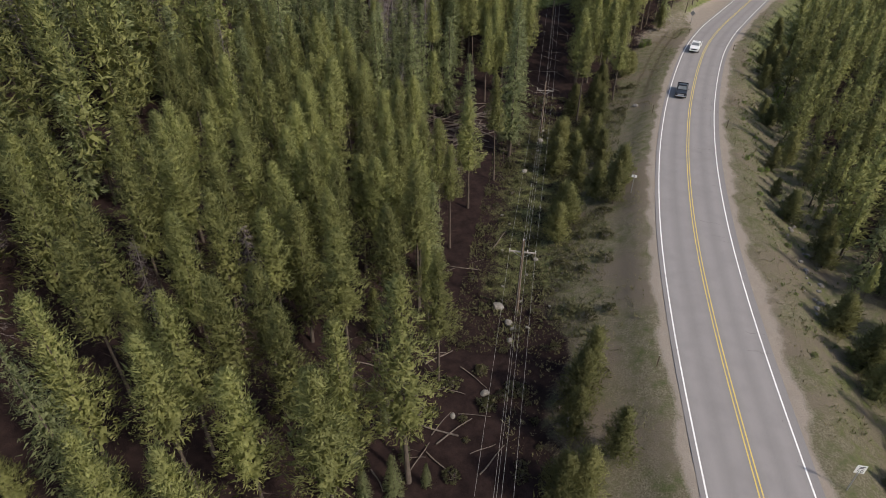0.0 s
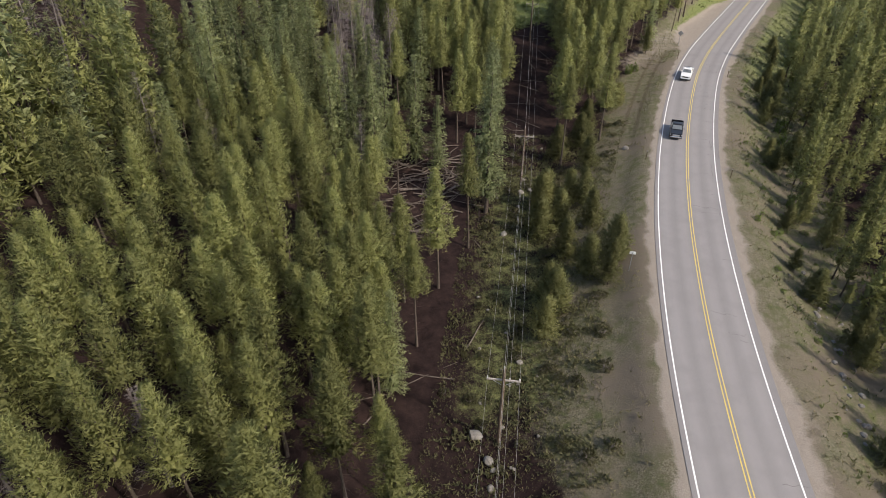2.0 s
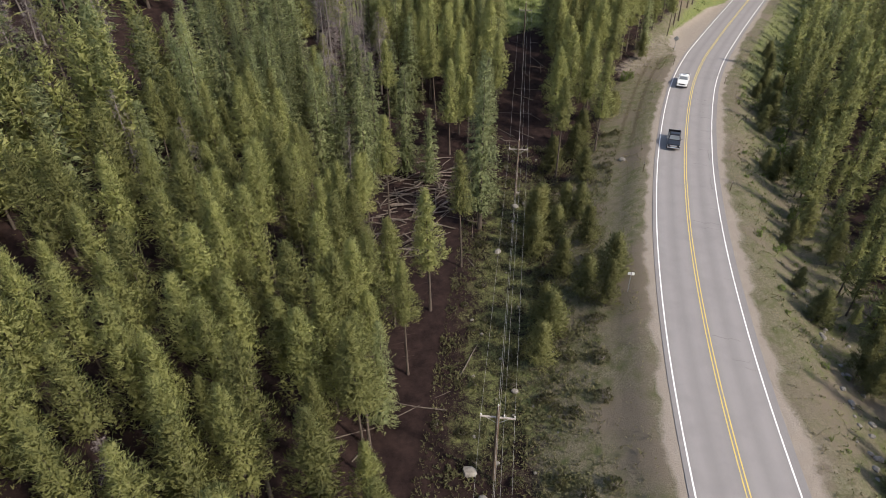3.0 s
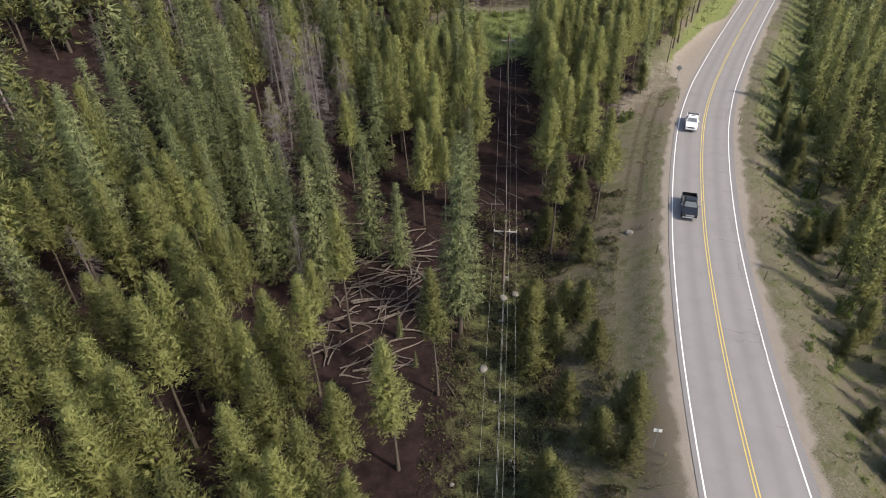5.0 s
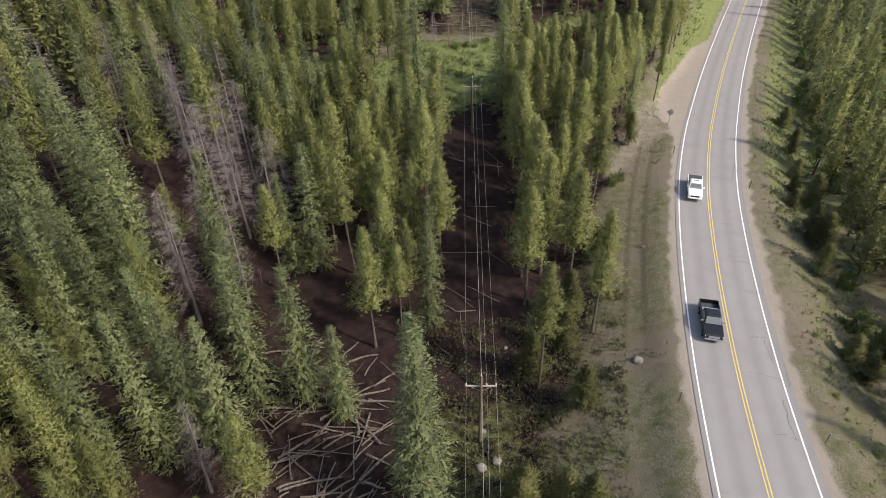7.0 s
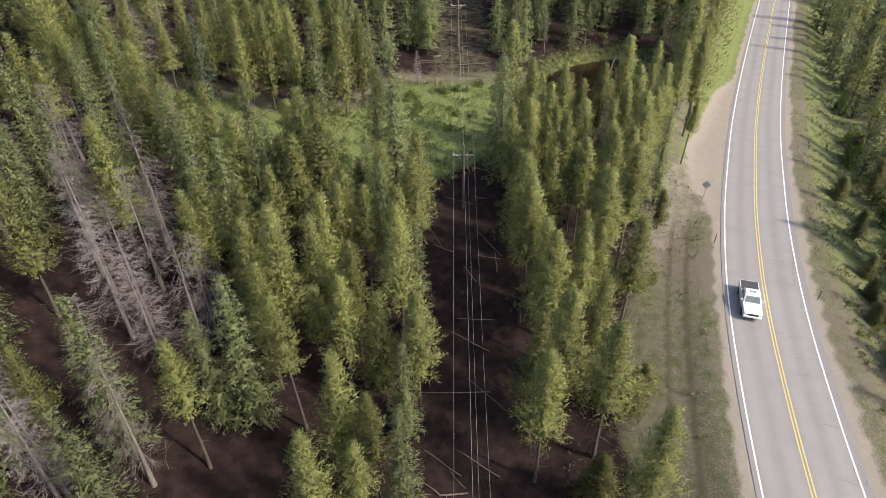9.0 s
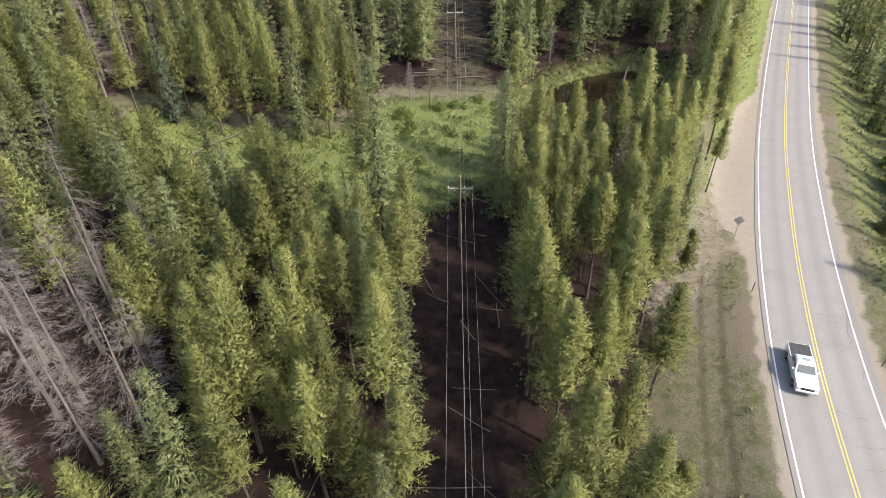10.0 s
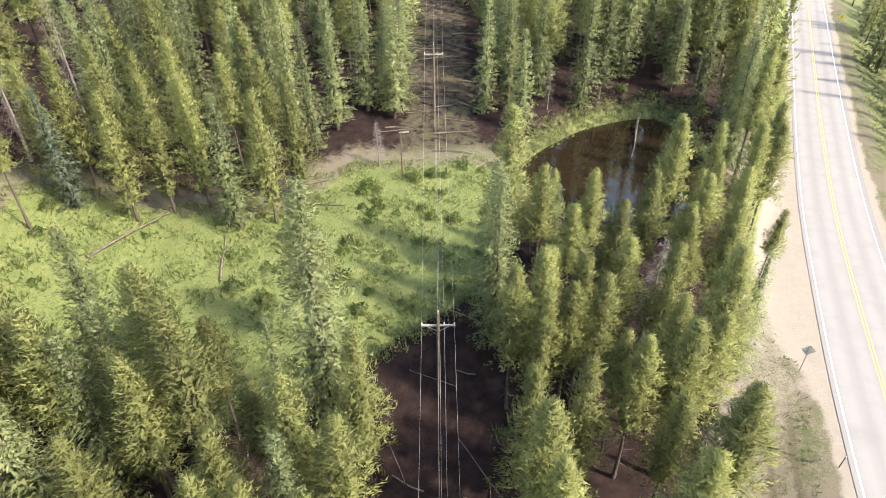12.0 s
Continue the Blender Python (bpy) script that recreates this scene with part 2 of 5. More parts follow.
def road_place(x, y):
    """How far right of the road's middle a place lies (left: minus), and the road's height beside it."""
    p = np.stack([np.ravel(x), np.ravel(y)], 1).astype(float)
    out, high = np.empty(len(p)), np.empty(len(p))
    for i in range(0, len(p), 4000):
        q = p[i : i + 4000]
        n = ((q[:, None] - ROAD[None]) ** 2).sum(-1).argmin(1)
        side = ((q - ROAD[n]) * ROAD_RIGHT[n]).sum(1)
        along = ((q - ROAD[n]) * ROAD_WAY[n]).sum(1)
        out[i : i + 4000] = np.where(np.abs(along) > 3.0, np.sign(side) * np.hypot(side, along), side)
        high[i : i + 4000] = ROAD_Z[n]
    return out.reshape(np.shape(x)), high.reshape(np.shape(x))


def road_off(x, y):
    return road_place(x, y)[0]


POLES = [(0.35, -1.06), (7.13, 41.40), (14.53, 84.61), (22.56, 135.43), (29.36, 180.54), (36.62, 225.97)]
LINE_WAY = np.array((0.1578, 0.9875))


def line_off(x, y):
    """How far right of the power line a place lies."""
    return (np.asarray(x) - 14.53) * LINE_WAY[1] - (np.asarray(y) - 84.61) * LINE_WAY[0]


MEADOW = [(-16.3, 163.2), (-15.8, 154.3), (-11.4, 144.6), (-5.4, 138.4), (0.6, 135.3), (8.8, 134.5), (17, 139.6), (30.2, 146.8), (34.2, 157.3), (34.7, 166.3),
          (22, 166.7), (18, 167.8), (8.5, 158.3), (-2.3, 161.6), (-9.2, 163.8)]
POND = [(37, 165.4), (40.4, 169.1), (44.4, 172.4), (49.3, 176), (57.7, 178.5), (61.5, 177.3), (61.5, 172.1), (59, 163), (53.1, 154.9), (45.3, 152.9),
        (39.5, 158.9)]
CLEARING = [(-6.8, 86.7), (-6.1, 75.8), (-2.2, 70), (3.1, 70.1), (5.2, 78.6), (7.2, 85), (8, 93.6), (3, 98), (-3.4, 99.3), (-6.9, 92.9)]
POND_Z = 5.8


def rounded(poly, rounds=2):
    """Cuts the corners of an outline."""
    p = np.array(poly, float)
    for _ in range(rounds):
        q = np.roll(p, -1, 0)
        p = np.stack([0.75 * p + 0.25 * q, 0.25 * p + 0.75 * q], 1).reshape(-1, 2)
    return [tuple(v) for v in p]


POND, MEADOW = rounded(POND), rounded(MEADOW, 1)


def inside(poly, x, y, grow=0.0):
    """Signed distance to a polygon's edge, plus grow (positive inside)."""
    x, y = np.asarray(x, float), np.asarray(y, float)
    hit, near = np.zeros(x.shape, bool), np.full(x.shape, 1e9)
    for (ax, ay), (bx, by) in zip(poly, poly[1:] + poly[:1]):
        if ay != by:
            hit ^= ((ay > y) != (by > y)) & (x < (bx - ax) * (y - ay) / (by - ay) + ax)
        t = np.clip(((x - ax) * (bx - ax) + (y - ay) * (by - ay)) / ((bx - ax) ** 2 + (by - ay) ** 2), 0, 1)
        near = np.minimum(near, np.hypot(x - ax - t * (bx - ax), y - ay - t * (by - ay)))
    return np.where(hit, near, -near) + grow


def smooth(a, b, v):
    t = np.clip((np.asarray(v, float) - a) / (b - a), 0, 1)
    return t * t * (3 - 2 * t)


def land(x, y):
    """Height of the ground."""
    x, y = np.asarray(x, float), np.asarray(y, float)
    d, high = road_place(x, y)
    edge = road_height(y)
    floor = edge + np.interp(y, [-60, 20, 45, 75, 95, 112, 125, 138, 150, 160, 175, 190, 260], [-3.6, -3.7, -4.5, -4.6, -4.2, -3.0, -1.1, 1.2, 3.4, 4.6, 5.8, 7.4, 12.0])
    floor = floor + np.minimum(0.27 * np.maximum(-3 - x, 0), 13.0)
    floor = floor + 0.22 * np.sin(x * 0.31 + 1.3 * np.sin(y * 0.13)) * np.cos(y * 0.27 + 0.7) + 0.1 * np.sin(x * 0.9 + y * 0.7) * np.sin(y * 0.83)
    right = high - 3.0 + 0.15 * np.sin(y * 0.2) + 5.0 * smooth(26, 80, d)
    left_bank = smooth(-19, -5.6, d) * 0.75 + smooth(-8.0, -5.4, d) * 0.25
    right_bank = smooth(14.0, 5.6, d)
    z = np.where(d < 0, floor + (high - 0.09 - floor) * left_bank, right + (high - 0.09 - right) * right_bank)
    pond = smooth(-5.0, 1.5, inside(POND, x, y))
    z = np.where(pond > 0, z + (POND_Z - 0.5 - z) * pond, z)
    turn = smooth(-3.0, 1.0, inside(TURNOUT, x, y))
    return z + (high - 0.09 - z) * turn * (np.abs(d) > 4)


BARE = [(38.8, 120.1), (43.7, 123.9), (51.9, 131.2), (57.7, 145.5), (52.7, 143.3), (45.2, 133), (37.3, 124.1)]
TURNOUT = [(52.1, 129.7), (53.8, 138.2), (58, 147.9), (65.4, 157.5), (74.3, 169.1), (82, 175.4), (86.6, 175.3), (72.9, 156), (60.5, 137.1), (53.9, 126.9)]


# ---- the ground, one sheet out to the horizon ----
def stretch(lo, hi, step, far):
    mid = list(np.arange(lo, hi + step / 2, step))
    grow, out, at = step, [], hi
    while at < far:
        grow *= 1.45
        at += grow
        out.append(at)
    down, grow, at = [], step, lo
    while at > -far:
        grow *= 1.45
        at -= grow
        down.append(at)
    return np.array(down[::-1] + mid + out)


def build_ground():
    xs, ys = stretch(-80, 135, 1.35, 3000), stretch(-25, 275, 1.35, 3000)
    gx, gy = np.meshgrid(xs, ys)
    gz = land(gx, gy)
    d, s = road_off(gx, gy), line_off(gx, gy)
    n, k = gx.shape
    idx = np.arange(n * k).reshape(n, k)
    quads = np.stack([idx[:-1, :-1], idx[:-1, 1:], idx[1:, 1:], idx[1:, :-1]], -1).reshape(-1, 4)
    me = bpy.data.meshes.new("ground")
    me.from_pydata(np.stack([gx, gy, gz], -1).reshape(-1, 3).tolist(), [], quads.tolist())
    wave = 1.2 * np.sin(gy * 0.21) + 0.9 * np.sin(gy * 0.53 + gx * 0.2)
    gravel = np.maximum(smooth(-5.3 - 0.15 * wave, -4.2, d) * smooth(5.7 + 0.3 * wave, 4.3, d), np.maximum(smooth(-1.2, 0.6, inside(TURNOUT, gx, gy)), 0.48 * smooth(-1.5, 1.0, inside(BARE, gx, gy))))
    gravel = np.maximum(gravel, (0.24 + 0.06 * wave) * smooth(11.5, 8.5, d) * (d > 0) * smooth(150, 120, gy))
    # Dry share kept low under the wires, so the shade-darkened litter shows through.
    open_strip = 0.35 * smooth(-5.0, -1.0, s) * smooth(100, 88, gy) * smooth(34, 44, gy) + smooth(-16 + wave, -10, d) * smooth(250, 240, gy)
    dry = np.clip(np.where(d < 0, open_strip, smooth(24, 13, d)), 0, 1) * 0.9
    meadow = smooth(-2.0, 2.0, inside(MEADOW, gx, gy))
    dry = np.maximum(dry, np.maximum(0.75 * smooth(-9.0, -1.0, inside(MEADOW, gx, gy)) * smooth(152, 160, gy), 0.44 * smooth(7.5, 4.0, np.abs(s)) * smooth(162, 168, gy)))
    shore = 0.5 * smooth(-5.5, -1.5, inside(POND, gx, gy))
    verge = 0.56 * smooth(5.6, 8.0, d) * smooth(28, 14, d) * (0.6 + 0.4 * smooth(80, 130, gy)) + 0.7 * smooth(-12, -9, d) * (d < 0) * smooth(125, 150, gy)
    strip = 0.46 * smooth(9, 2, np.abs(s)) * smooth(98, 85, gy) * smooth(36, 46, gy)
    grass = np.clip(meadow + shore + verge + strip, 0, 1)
    dirt = np.clip(smooth(3.2, 1.5, np.hypot(gx - 7.0, gy - 129.8)) + 0.36 * smooth(-1, 2, inside(CLEARING, gx, gy)), 0, 1)
    track = smooth(88, 98, gy) * smooth(132, 126, gy)
    for name, values in (("off", d), ("track", track), ("gravel", gravel), ("dry", dry), ("grass", grass), ("dirt", dirt)):
        me.attributes.new(name, "FLOAT", "POINT").data.foreach_set("value", values.ravel().astype(np.float32))
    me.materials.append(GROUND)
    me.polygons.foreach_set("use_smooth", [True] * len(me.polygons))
    tagged(new("ground", me), "forest floor with duff darkened for shade, grass and gravel shoulders", "ground", kind="structure")


build_ground()


# ---- the road ----
def ribbon(name, offsets, zs, material, first=0, last=None, track=None):
    pts, way = ROAD[first:last], ROAD_RIGHT[first:last]
    n, k = len(pts), len(offsets)
    v = np.concatenate([np.concatenate([pts + way * o, (ROAD_Z[first:last] + z)[:, None]], 1)[:, None] for o, z in zip(offsets, zs)], 1).reshape(-1, 3)
    i = np.arange(n * k).reshape(n, k)
    q = np.stack([i[:-1, :-1], i[:-1, 1:], i[1:, 1:], i[1:, :-1]], -1).reshape(-1, 4)
    me = mesh_of(name, v, q, material)
    if track is not None:
        me.attributes.new("track", "FLOAT", "POINT").data.foreach_set("value", np.tile(np.array(track, np.float32), n))
    return new(name, me)


def build_road():
    offs = [-3.98, -3.93, -3.5, -3.1, -2.6, -2.1, -1.7, -1.2, -0.7, 0, 0.7, 1.2, 1.7, 2.1, 2.6, 3.1, 3.5, 3.8, 4.15, 4.2]
    trk = [0, 0, 0.2, 0.8, 1, 0.4, 0.1, 0.8, 0.9, 0, 0.9, 0.8, 0.1, 0.4, 1, 0.8, 0.2, 0, 0, 0]
    road = ribbon("road", offs, [-0.2] + [-0.012 * abs(o) for o in offs[1:-1]] + [-0.2], ASPHALT, track=trk)
    tagged(road, "two-lane highway of weathered grey asphalt", "road", kind="structure")
    for name, at, wide, mat, label in (("edge_line", -3.5, 0.12, LINEWHITE, "white painted edge line on asphalt"), ("edge_line", 3.5, 0.12, LINEWHITE, "white painted edge line on asphalt"),
                                       ("centre_line", -0.13, 0.09, LINEYELLOW, "yellow painted centre line on asphalt"), ("centre_line", 0.13, 0.09, LINEYELLOW, "yellow painted centre line on asphalt")):
        ob = ribbon(name, [at - wide / 2, at + wide / 2], [-0.012 * abs(at) + 0.005] * 2, mat)
        tagged(ob, label, "road marking", kind="structure")


build_road()


# ---- trees: arrays of points and triangles for each kind ----
def clumps(centres, ways, size, blades, spread, wide, rng):
    """Tufts: at each centre a fan of blades round its way."""
    n = len(centres)
    way = ways[:, None] + rng.normal(0, spread, (n, blades, 3))
    way /= np.linalg.norm(way, axis=2, keepdims=True) + 1e-9
    side = np.cross(way, rng.normal(0, 0.55, (n, blades, 3)) + (0, 0, 1))
    side /= np.linalg.norm(side, axis=2, keepdims=True) + 1e-9
    reach = (size[:, None] * rng.uniform(0.7, 1.25, (n, blades)))[..., None]
    tip = centres[:, None] + way * reach
    a, b = centres[:, None] + way * reach * 0.55 + side * reach * wide, tip
    base = np.arange(n)[:, None] * (1 + 2 * blades)
    pts = np.concatenate([centres[:, None], np.stack([a, b], 2).reshape(n, 2 * blades, 3)], 1).reshape(-1, 3)
    j = np.arange(blades)[None]
    tris = np.stack([np.broadcast_to(base, (n, blades)), base + 1 + 2 * j, base + 2 + 2 * j], -1).reshape(-1, 3)
    return pts, tris


def blade_pairs(centres, ways, length, girth, rng):
    """Tufts of needles: at each centre two slim pointed blades that fan out along its way."""
    n = len(centres)
    size = length[:, None, None]
    way = ways[:, None] / (np.linalg.norm(ways, axis=1)[:, None, None] + 1e-9) + rng.normal(0, 0.35, (n, 2, 3))
    side = np.cross(way, rng.normal(0, 1, (n, 2, 3)))
    side *= girth[:, None, None] / (np.linalg.norm(side, axis=2, keepdims=True) + 1e-9)
    mid = centres[:, None] + rng.normal(0, 0.3, (n, 2, 3)) * size
    pts = np.stack([mid - way * 0.4 * size + side, mid - way * 0.25 * size - side, mid + way * 0.65 * size], 2).reshape(-1, 3)
    return pts, np.arange(6 * n).reshape(-1, 3)


def full_crown(tufts, corners, inner):
    """Tufts of that many corners and inner needles together: points, triangles, normals."""
    pts, tris = tufts
    t = pts.reshape(-1, corners, 3)
    puff = t - t.mean(1, keepdims=True)
    puff = (puff / (np.linalg.norm(puff, axis=2, keepdims=True) + 1e-6)).reshape(-1, 3)
    every, tris = np.concatenate([pts, inner[0]]), np.concatenate([tris, inner[1] + len(pts)])
    normals = soft_normals(every, np.concatenate([puff, np.random.default_rng(5).normal(0, 0.7, inner[0].shape)]))
    p = every[tris]
    away = (np.cross(p[:, 1] - p[:, 0], p[:, 2] - p[:, 0]) * normals[tris].sum(1)).sum(1) < 0
    return every, np.where(away[:, None], tris[:, ::-1], tris), normals


def inner_needles(n, height, base, radius, power, rng, size=1.0):
    """Short dense needles close round the stem, which close the crown."""
    u = np.sort(rng.uniform(0, 0.97, n))
    az = np.cumsum(rng.normal(2.4, 0.4, n))
    r = radius * (1 - u) ** power * (0.6 + 0.4 * np.clip(u / 0.16, 0, 1)) * rng.uniform(0.2, 0.55, n)
    mid = np.stack([np.cos(az) * r, np.sin(az) * r, height * (base + (1 - base) * u)], 1)
    a, b = rng.normal(0, 1, (n, 3)), rng.normal(0, 1, (n, 3))
    long = size * (0.12 + 0.24 * (1 - u))[:, None]
    a *= long / np.linalg.norm(a, axis=1)[:, None] * (1, 1, 1.3)
    b *= long / np.linalg.norm(b, axis=1)[:, None] * (1, 1, 1.3)
    return np.stack([mid + a, mid + b, mid - a - b], 1).reshape(-1, 3), np.arange(3 * n).reshape(-1, 3)


def sticks(starts, ends, thick):
    """Thin three-sided twigs."""
    n = len(starts)
    way = ends - starts
    side = np.cross(way, (0.3, 0.5, 0.81))
    side /= np.linalg.norm(side, axis=1)[:, None] + 1e-9
    up = np.cross(way, side)
    up /= np.linalg.norm(up, axis=1)[:, None] + 1e-9
    t = thick[:, None]
    pts = np.stack([starts + side * t, starts - 0.5 * side * t + 0.87 * up * t, starts - 0.5 * side * t - 0.87 * up * t, ends], 1).reshape(-1, 3)
    b = np.arange(n)[:, None] * 4
    tris = np.concatenate([b + (0, 1, 3), b + (1, 2, 3), b + (2, 0, 3)], 1).reshape(-1, 3)
    return pts, tris


def twigs(starts, ends, thick):
    """The finest twigs: one slim triangle each."""
    side = np.cross(ends - starts, (0.3, -0.6, 0.74))
    side /= np.linalg.norm(side, axis=1)[:, None] + 1e-9
    pts = np.stack([starts + side * thick, starts - side * thick, ends], 1).reshape(-1, 3)
    return pts, np.arange(len(pts)).reshape(-1, 3)


def joined(pieces):
    pts, tris, at = [], [], 0
    for p, t in pieces:
        pts.append(p)
        tris.append(t + at)
        at += len(p)
    return np.concatenate(pts), np.concatenate(tris)


def trunk_arrays(height, r0, rng, sides=7, bend=0.25, rings=6):
    z = np.linspace(-0.4, height, rings)
    off = np.cumsum(rng.normal(0, bend / rings, (rings, 2)), 0)
    r = r0 * (1 - 0.93 * np.clip(z / height, 0, 1)) * np.where(z < 0.2, 1.3, 1.0)
    a = np.linspace(0, 2 * np.pi, sides, endpoint=False)
    pts = np.stack([off[:, :1] + r[:, None] * np.cos(a), off[:, 1:] + r[:, None] * np.sin(a), np.repeat(z[:, None], sides, 1)], -1).reshape(-1, 3)
    i = np.arange(rings * sides).reshape(rings, sides)
    nxt = np.roll(i, -1, 1)
    tris = np.concatenate([np.stack([i[:-1], nxt[:-1], nxt[1:]], -1), np.stack([i[:-1], nxt[1:], i[1:]], -1)]).reshape(-1, 3)
    return pts, tris


def blades_of(rich, fine, mid, coarse):
    return fine if rich > 0.7 else mid if rich > 0.4 else coarse


def limb_tufts(root, way, length, along, scatter, lift, size, rng):
    """Needles bunched at the ends of limbs: centres, ways and sizes, limb by limb."""
    n, per = len(root), len(along)
    f = np.array(along)[None] + rng.normal(0, 0.04, (n, per))
    c = root[:, None] + way[:, None] * (length[:, None] * f)[..., None] + rng.normal(0, 1, (n, per, 3)) * scatter
    w = way[:, None] + np.array((0, 0, lift)) + rng.normal(0, 0.45, (n, per, 3))
    return c.reshape(-1, 3), w.reshape(-1, 3), (size[:, None] * rng.lognormal(0, 0.25, (n, per))).ravel()


def pine_arrays(height, radius, base, seed, rich=1.0):
    """Lodgepole pine: uneven crown of upturned bunches of needles on limbs of many lengths. Gives crown and trunk."""
    rng = np.random.default_rng(seed)
    n = int(205 * rich**0.5)
    u = np.sort(rng.uniform(0, 1, n) ** 0.95)
    az = np.cumsum(rng.normal(2.4, 0.5, n))
    lump = 1 + 0.2 * np.sin(az + u * 9 + seed) + 0.16 * np.sin(u * 23 + seed * 2 + np.sin(az)) + rng.normal(0, 0.18, n)
    length = 1.1 * radius * np.clip(lump, 0.4, 1.5) * (1 - u) ** 0.84 * (0.66 + 0.34 * np.clip(u / 0.18, 0, 1)) + 0.12
    z = height * (base + (1 - base) * u)
    way = np.stack([np.cos(az), np.sin(az), 0.7 * u], 1)
    way /= np.linalg.norm(way, axis=1)[:, None]
    root = np.stack([np.zeros(n), np.zeros(n), z], 1)
    along = blades_of(rich, (0.42, 0.52, 0.62, 0.7, 0.77, 0.83, 0.88, 0.92, 0.96, 1.0, 1.0, 1.04, 1.07, 1.1), (0.55, 0.74, 0.87, 0.95, 1.02, 1.08), (0.6, 0.8, 0.95, 1.06))
    size = 0.23 * blades_of(rich, 1.0, 1.7, 2.3) * (1.1 - 0.35 * u)
    cents, ways, size = limb_tufts(root, way, length, along, 0.16, 0.55, size, rng)
    crown = blade_pairs(cents, ways, size, size * rng.uniform(0.1, 0.19, len(size)), rng)
    crown = full_crown(crown, 6 * len(along), inner_needles(int(560 * rich), height, base, radius, 0.7, rng, blades_of(rich, 0.8, 1.0, 1.4)))
    k = 26 if rich > 0.7 else 8
    zz = height * rng.uniform(0.12, base + 0.25, k)
    a2 = rng.uniform(0, 6.283, k)
    ln = rng.uniform(0.4, 1.3, k)
    st = np.stack([0 * zz, 0 * zz, zz], 1)
    dead = sticks(st, st + np.stack([np.cos(a2) * ln, np.sin(a2) * ln, rng.normal(-0.05, 0.2, k)], 1), np.full(k, 0.022))
    return crown, joined([trunk_arrays(height * 0.96, 0.0085 * height + 0.02, rng, 7 if rich > 0.7 else 4), dead])


def spruce_arrays(height, radius, base, seed, rich=1.0):
    """Spruce: dense cone of drooping layered sprays."""
    rng = np.random.default_rng(seed)
    n = int(235 * rich**0.5)
    u = np.sort(rng.uniform(0, 1, n) ** 0.95)
    az = np.cumsum(rng.normal(2.4, 0.4, n))
    length = radius * (1 - u) ** 0.76 * (0.72 + 0.42 * rng.uniform(0, 1, n)) * (0.65 + 0.35 * np.clip(u / 0.12, 0, 1)) + 0.18
    z = height * (base + (1 - base) * u)
    way = np.stack([np.cos(az), np.sin(az), -0.3 + 0.8 * u**2], 1)
    way /= np.linalg.norm(way, axis=1)[:, None]
    root = np.stack([np.zeros(n), np.zeros(n), z], 1)
    along = blades_of(rich, (0.34, 0.45, 0.55, 0.64, 0.72, 0.79, 0.85, 0.9, 0.95, 0.99, 1.03), (0.45, 0.64, 0.8, 0.92, 1.02), (0.5, 0.72, 0.9, 1.02))
    size = np.clip(length * 0.18, 0.15, 0.26) * blades_of(rich, 1.0, 1.65, 2.15)
    cents, ways, size = limb_tufts(root, way, length, along, np.array((0.12, 0.12, 0.05)), -0.1, size, rng)
    crown = blade_pairs(cents, ways, size, size * rng.uniform(0.1, 0.19, len(size)), rng)
    crown = full_crown(crown, 6 * len(along), inner_needles(int(700 * rich), height, base, radius * 0.85, 0.85, rng, blades_of(rich, 0.8, 1.0, 1.4)))
    return crown, trunk_arrays(height * 0.94, 0.009 * height + 0.03, rng, 7 if rich > 0.7 else 4)


def dead_arrays(height, radius, seed, rich=1.0):
    """Standing dead conifer: bare grey branches with twigs."""
    rng = np.random.default_rng(seed)
    n = int(165 * rich)
    u = rng.uniform(0.0, 1, n)
    az = np.cumsum(rng.normal(2.4, 0.6, n))
    length = radius * (1 - u) ** 0.6 * rng.uniform(0.5, 1.1, n) + 0.25
    z = height * (0.22 + 0.77 * u)
    way = np.stack([np.cos(az), np.sin(az), rng.normal(-0.12, 0.2, n)], 1)
    st = np.stack([0 * z, 0 * z, z], 1)
    en = st + way * length[:, None]
    pieces = [sticks(st, en, np.full(n, 0.013))]
    for _ in range(13):
        f = rng.uniform(0.35, 0.95, n)[:, None]
        p = st + (en - st) * f
        q = p + (way * 0.45 + rng.normal(0, 0.5, (n, 3))) * (length * 0.38)[:, None]
        pieces.append(twigs(p, q, 0.011 if rich > 0.7 else 0.018))
    return joined(pieces), trunk_arrays(height, 0.011 * height + 0.02, rng, 7)


def shrub_arrays(height, radius, seed, n=150, size=0.3, wide=0.3):
    """A leafy shrub or small broadleaf crown."""
    rng = np.random.default_rng(seed)
    v = rng.normal(0, 1, (n, 3))
    v /= np.linalg.norm(v, axis=1)[:, None]
    v[:, 2] = np.abs(v[:, 2])
    lump = 0.7 + 0.3 * np.sin(v[:, 0] * 4 + seed) * np.cos(v[:, 1] * 5)
    c = v * (rng.uniform(0.45, 1, n) ** 0.5 * lump)[:, None] * (radius, radius, height * 0.9) + (0, 0, 0.08)
    leaves = clumps(c, v + (0, 0, 0.6), rng.uniform(0.7, 1.3, n) * size, 5, 0.7, wide, rng)
    k = 9
    a = rng.uniform(0, 6.283, k)
    en = np.stack([np.cos(a) * radius * 0.6, np.sin(a) * radius * 0.6, np.full(k, height * 0.75)], 1)
    leaves = full_crown(leaves, 11, (np.zeros((0, 3)), np.zeros((0, 3), int)))
    return leaves, sticks(np.tile((0, 0, -0.1), (k, 1)).astype(float), en, np.full(k, 0.03 * max(1, height / 3)))


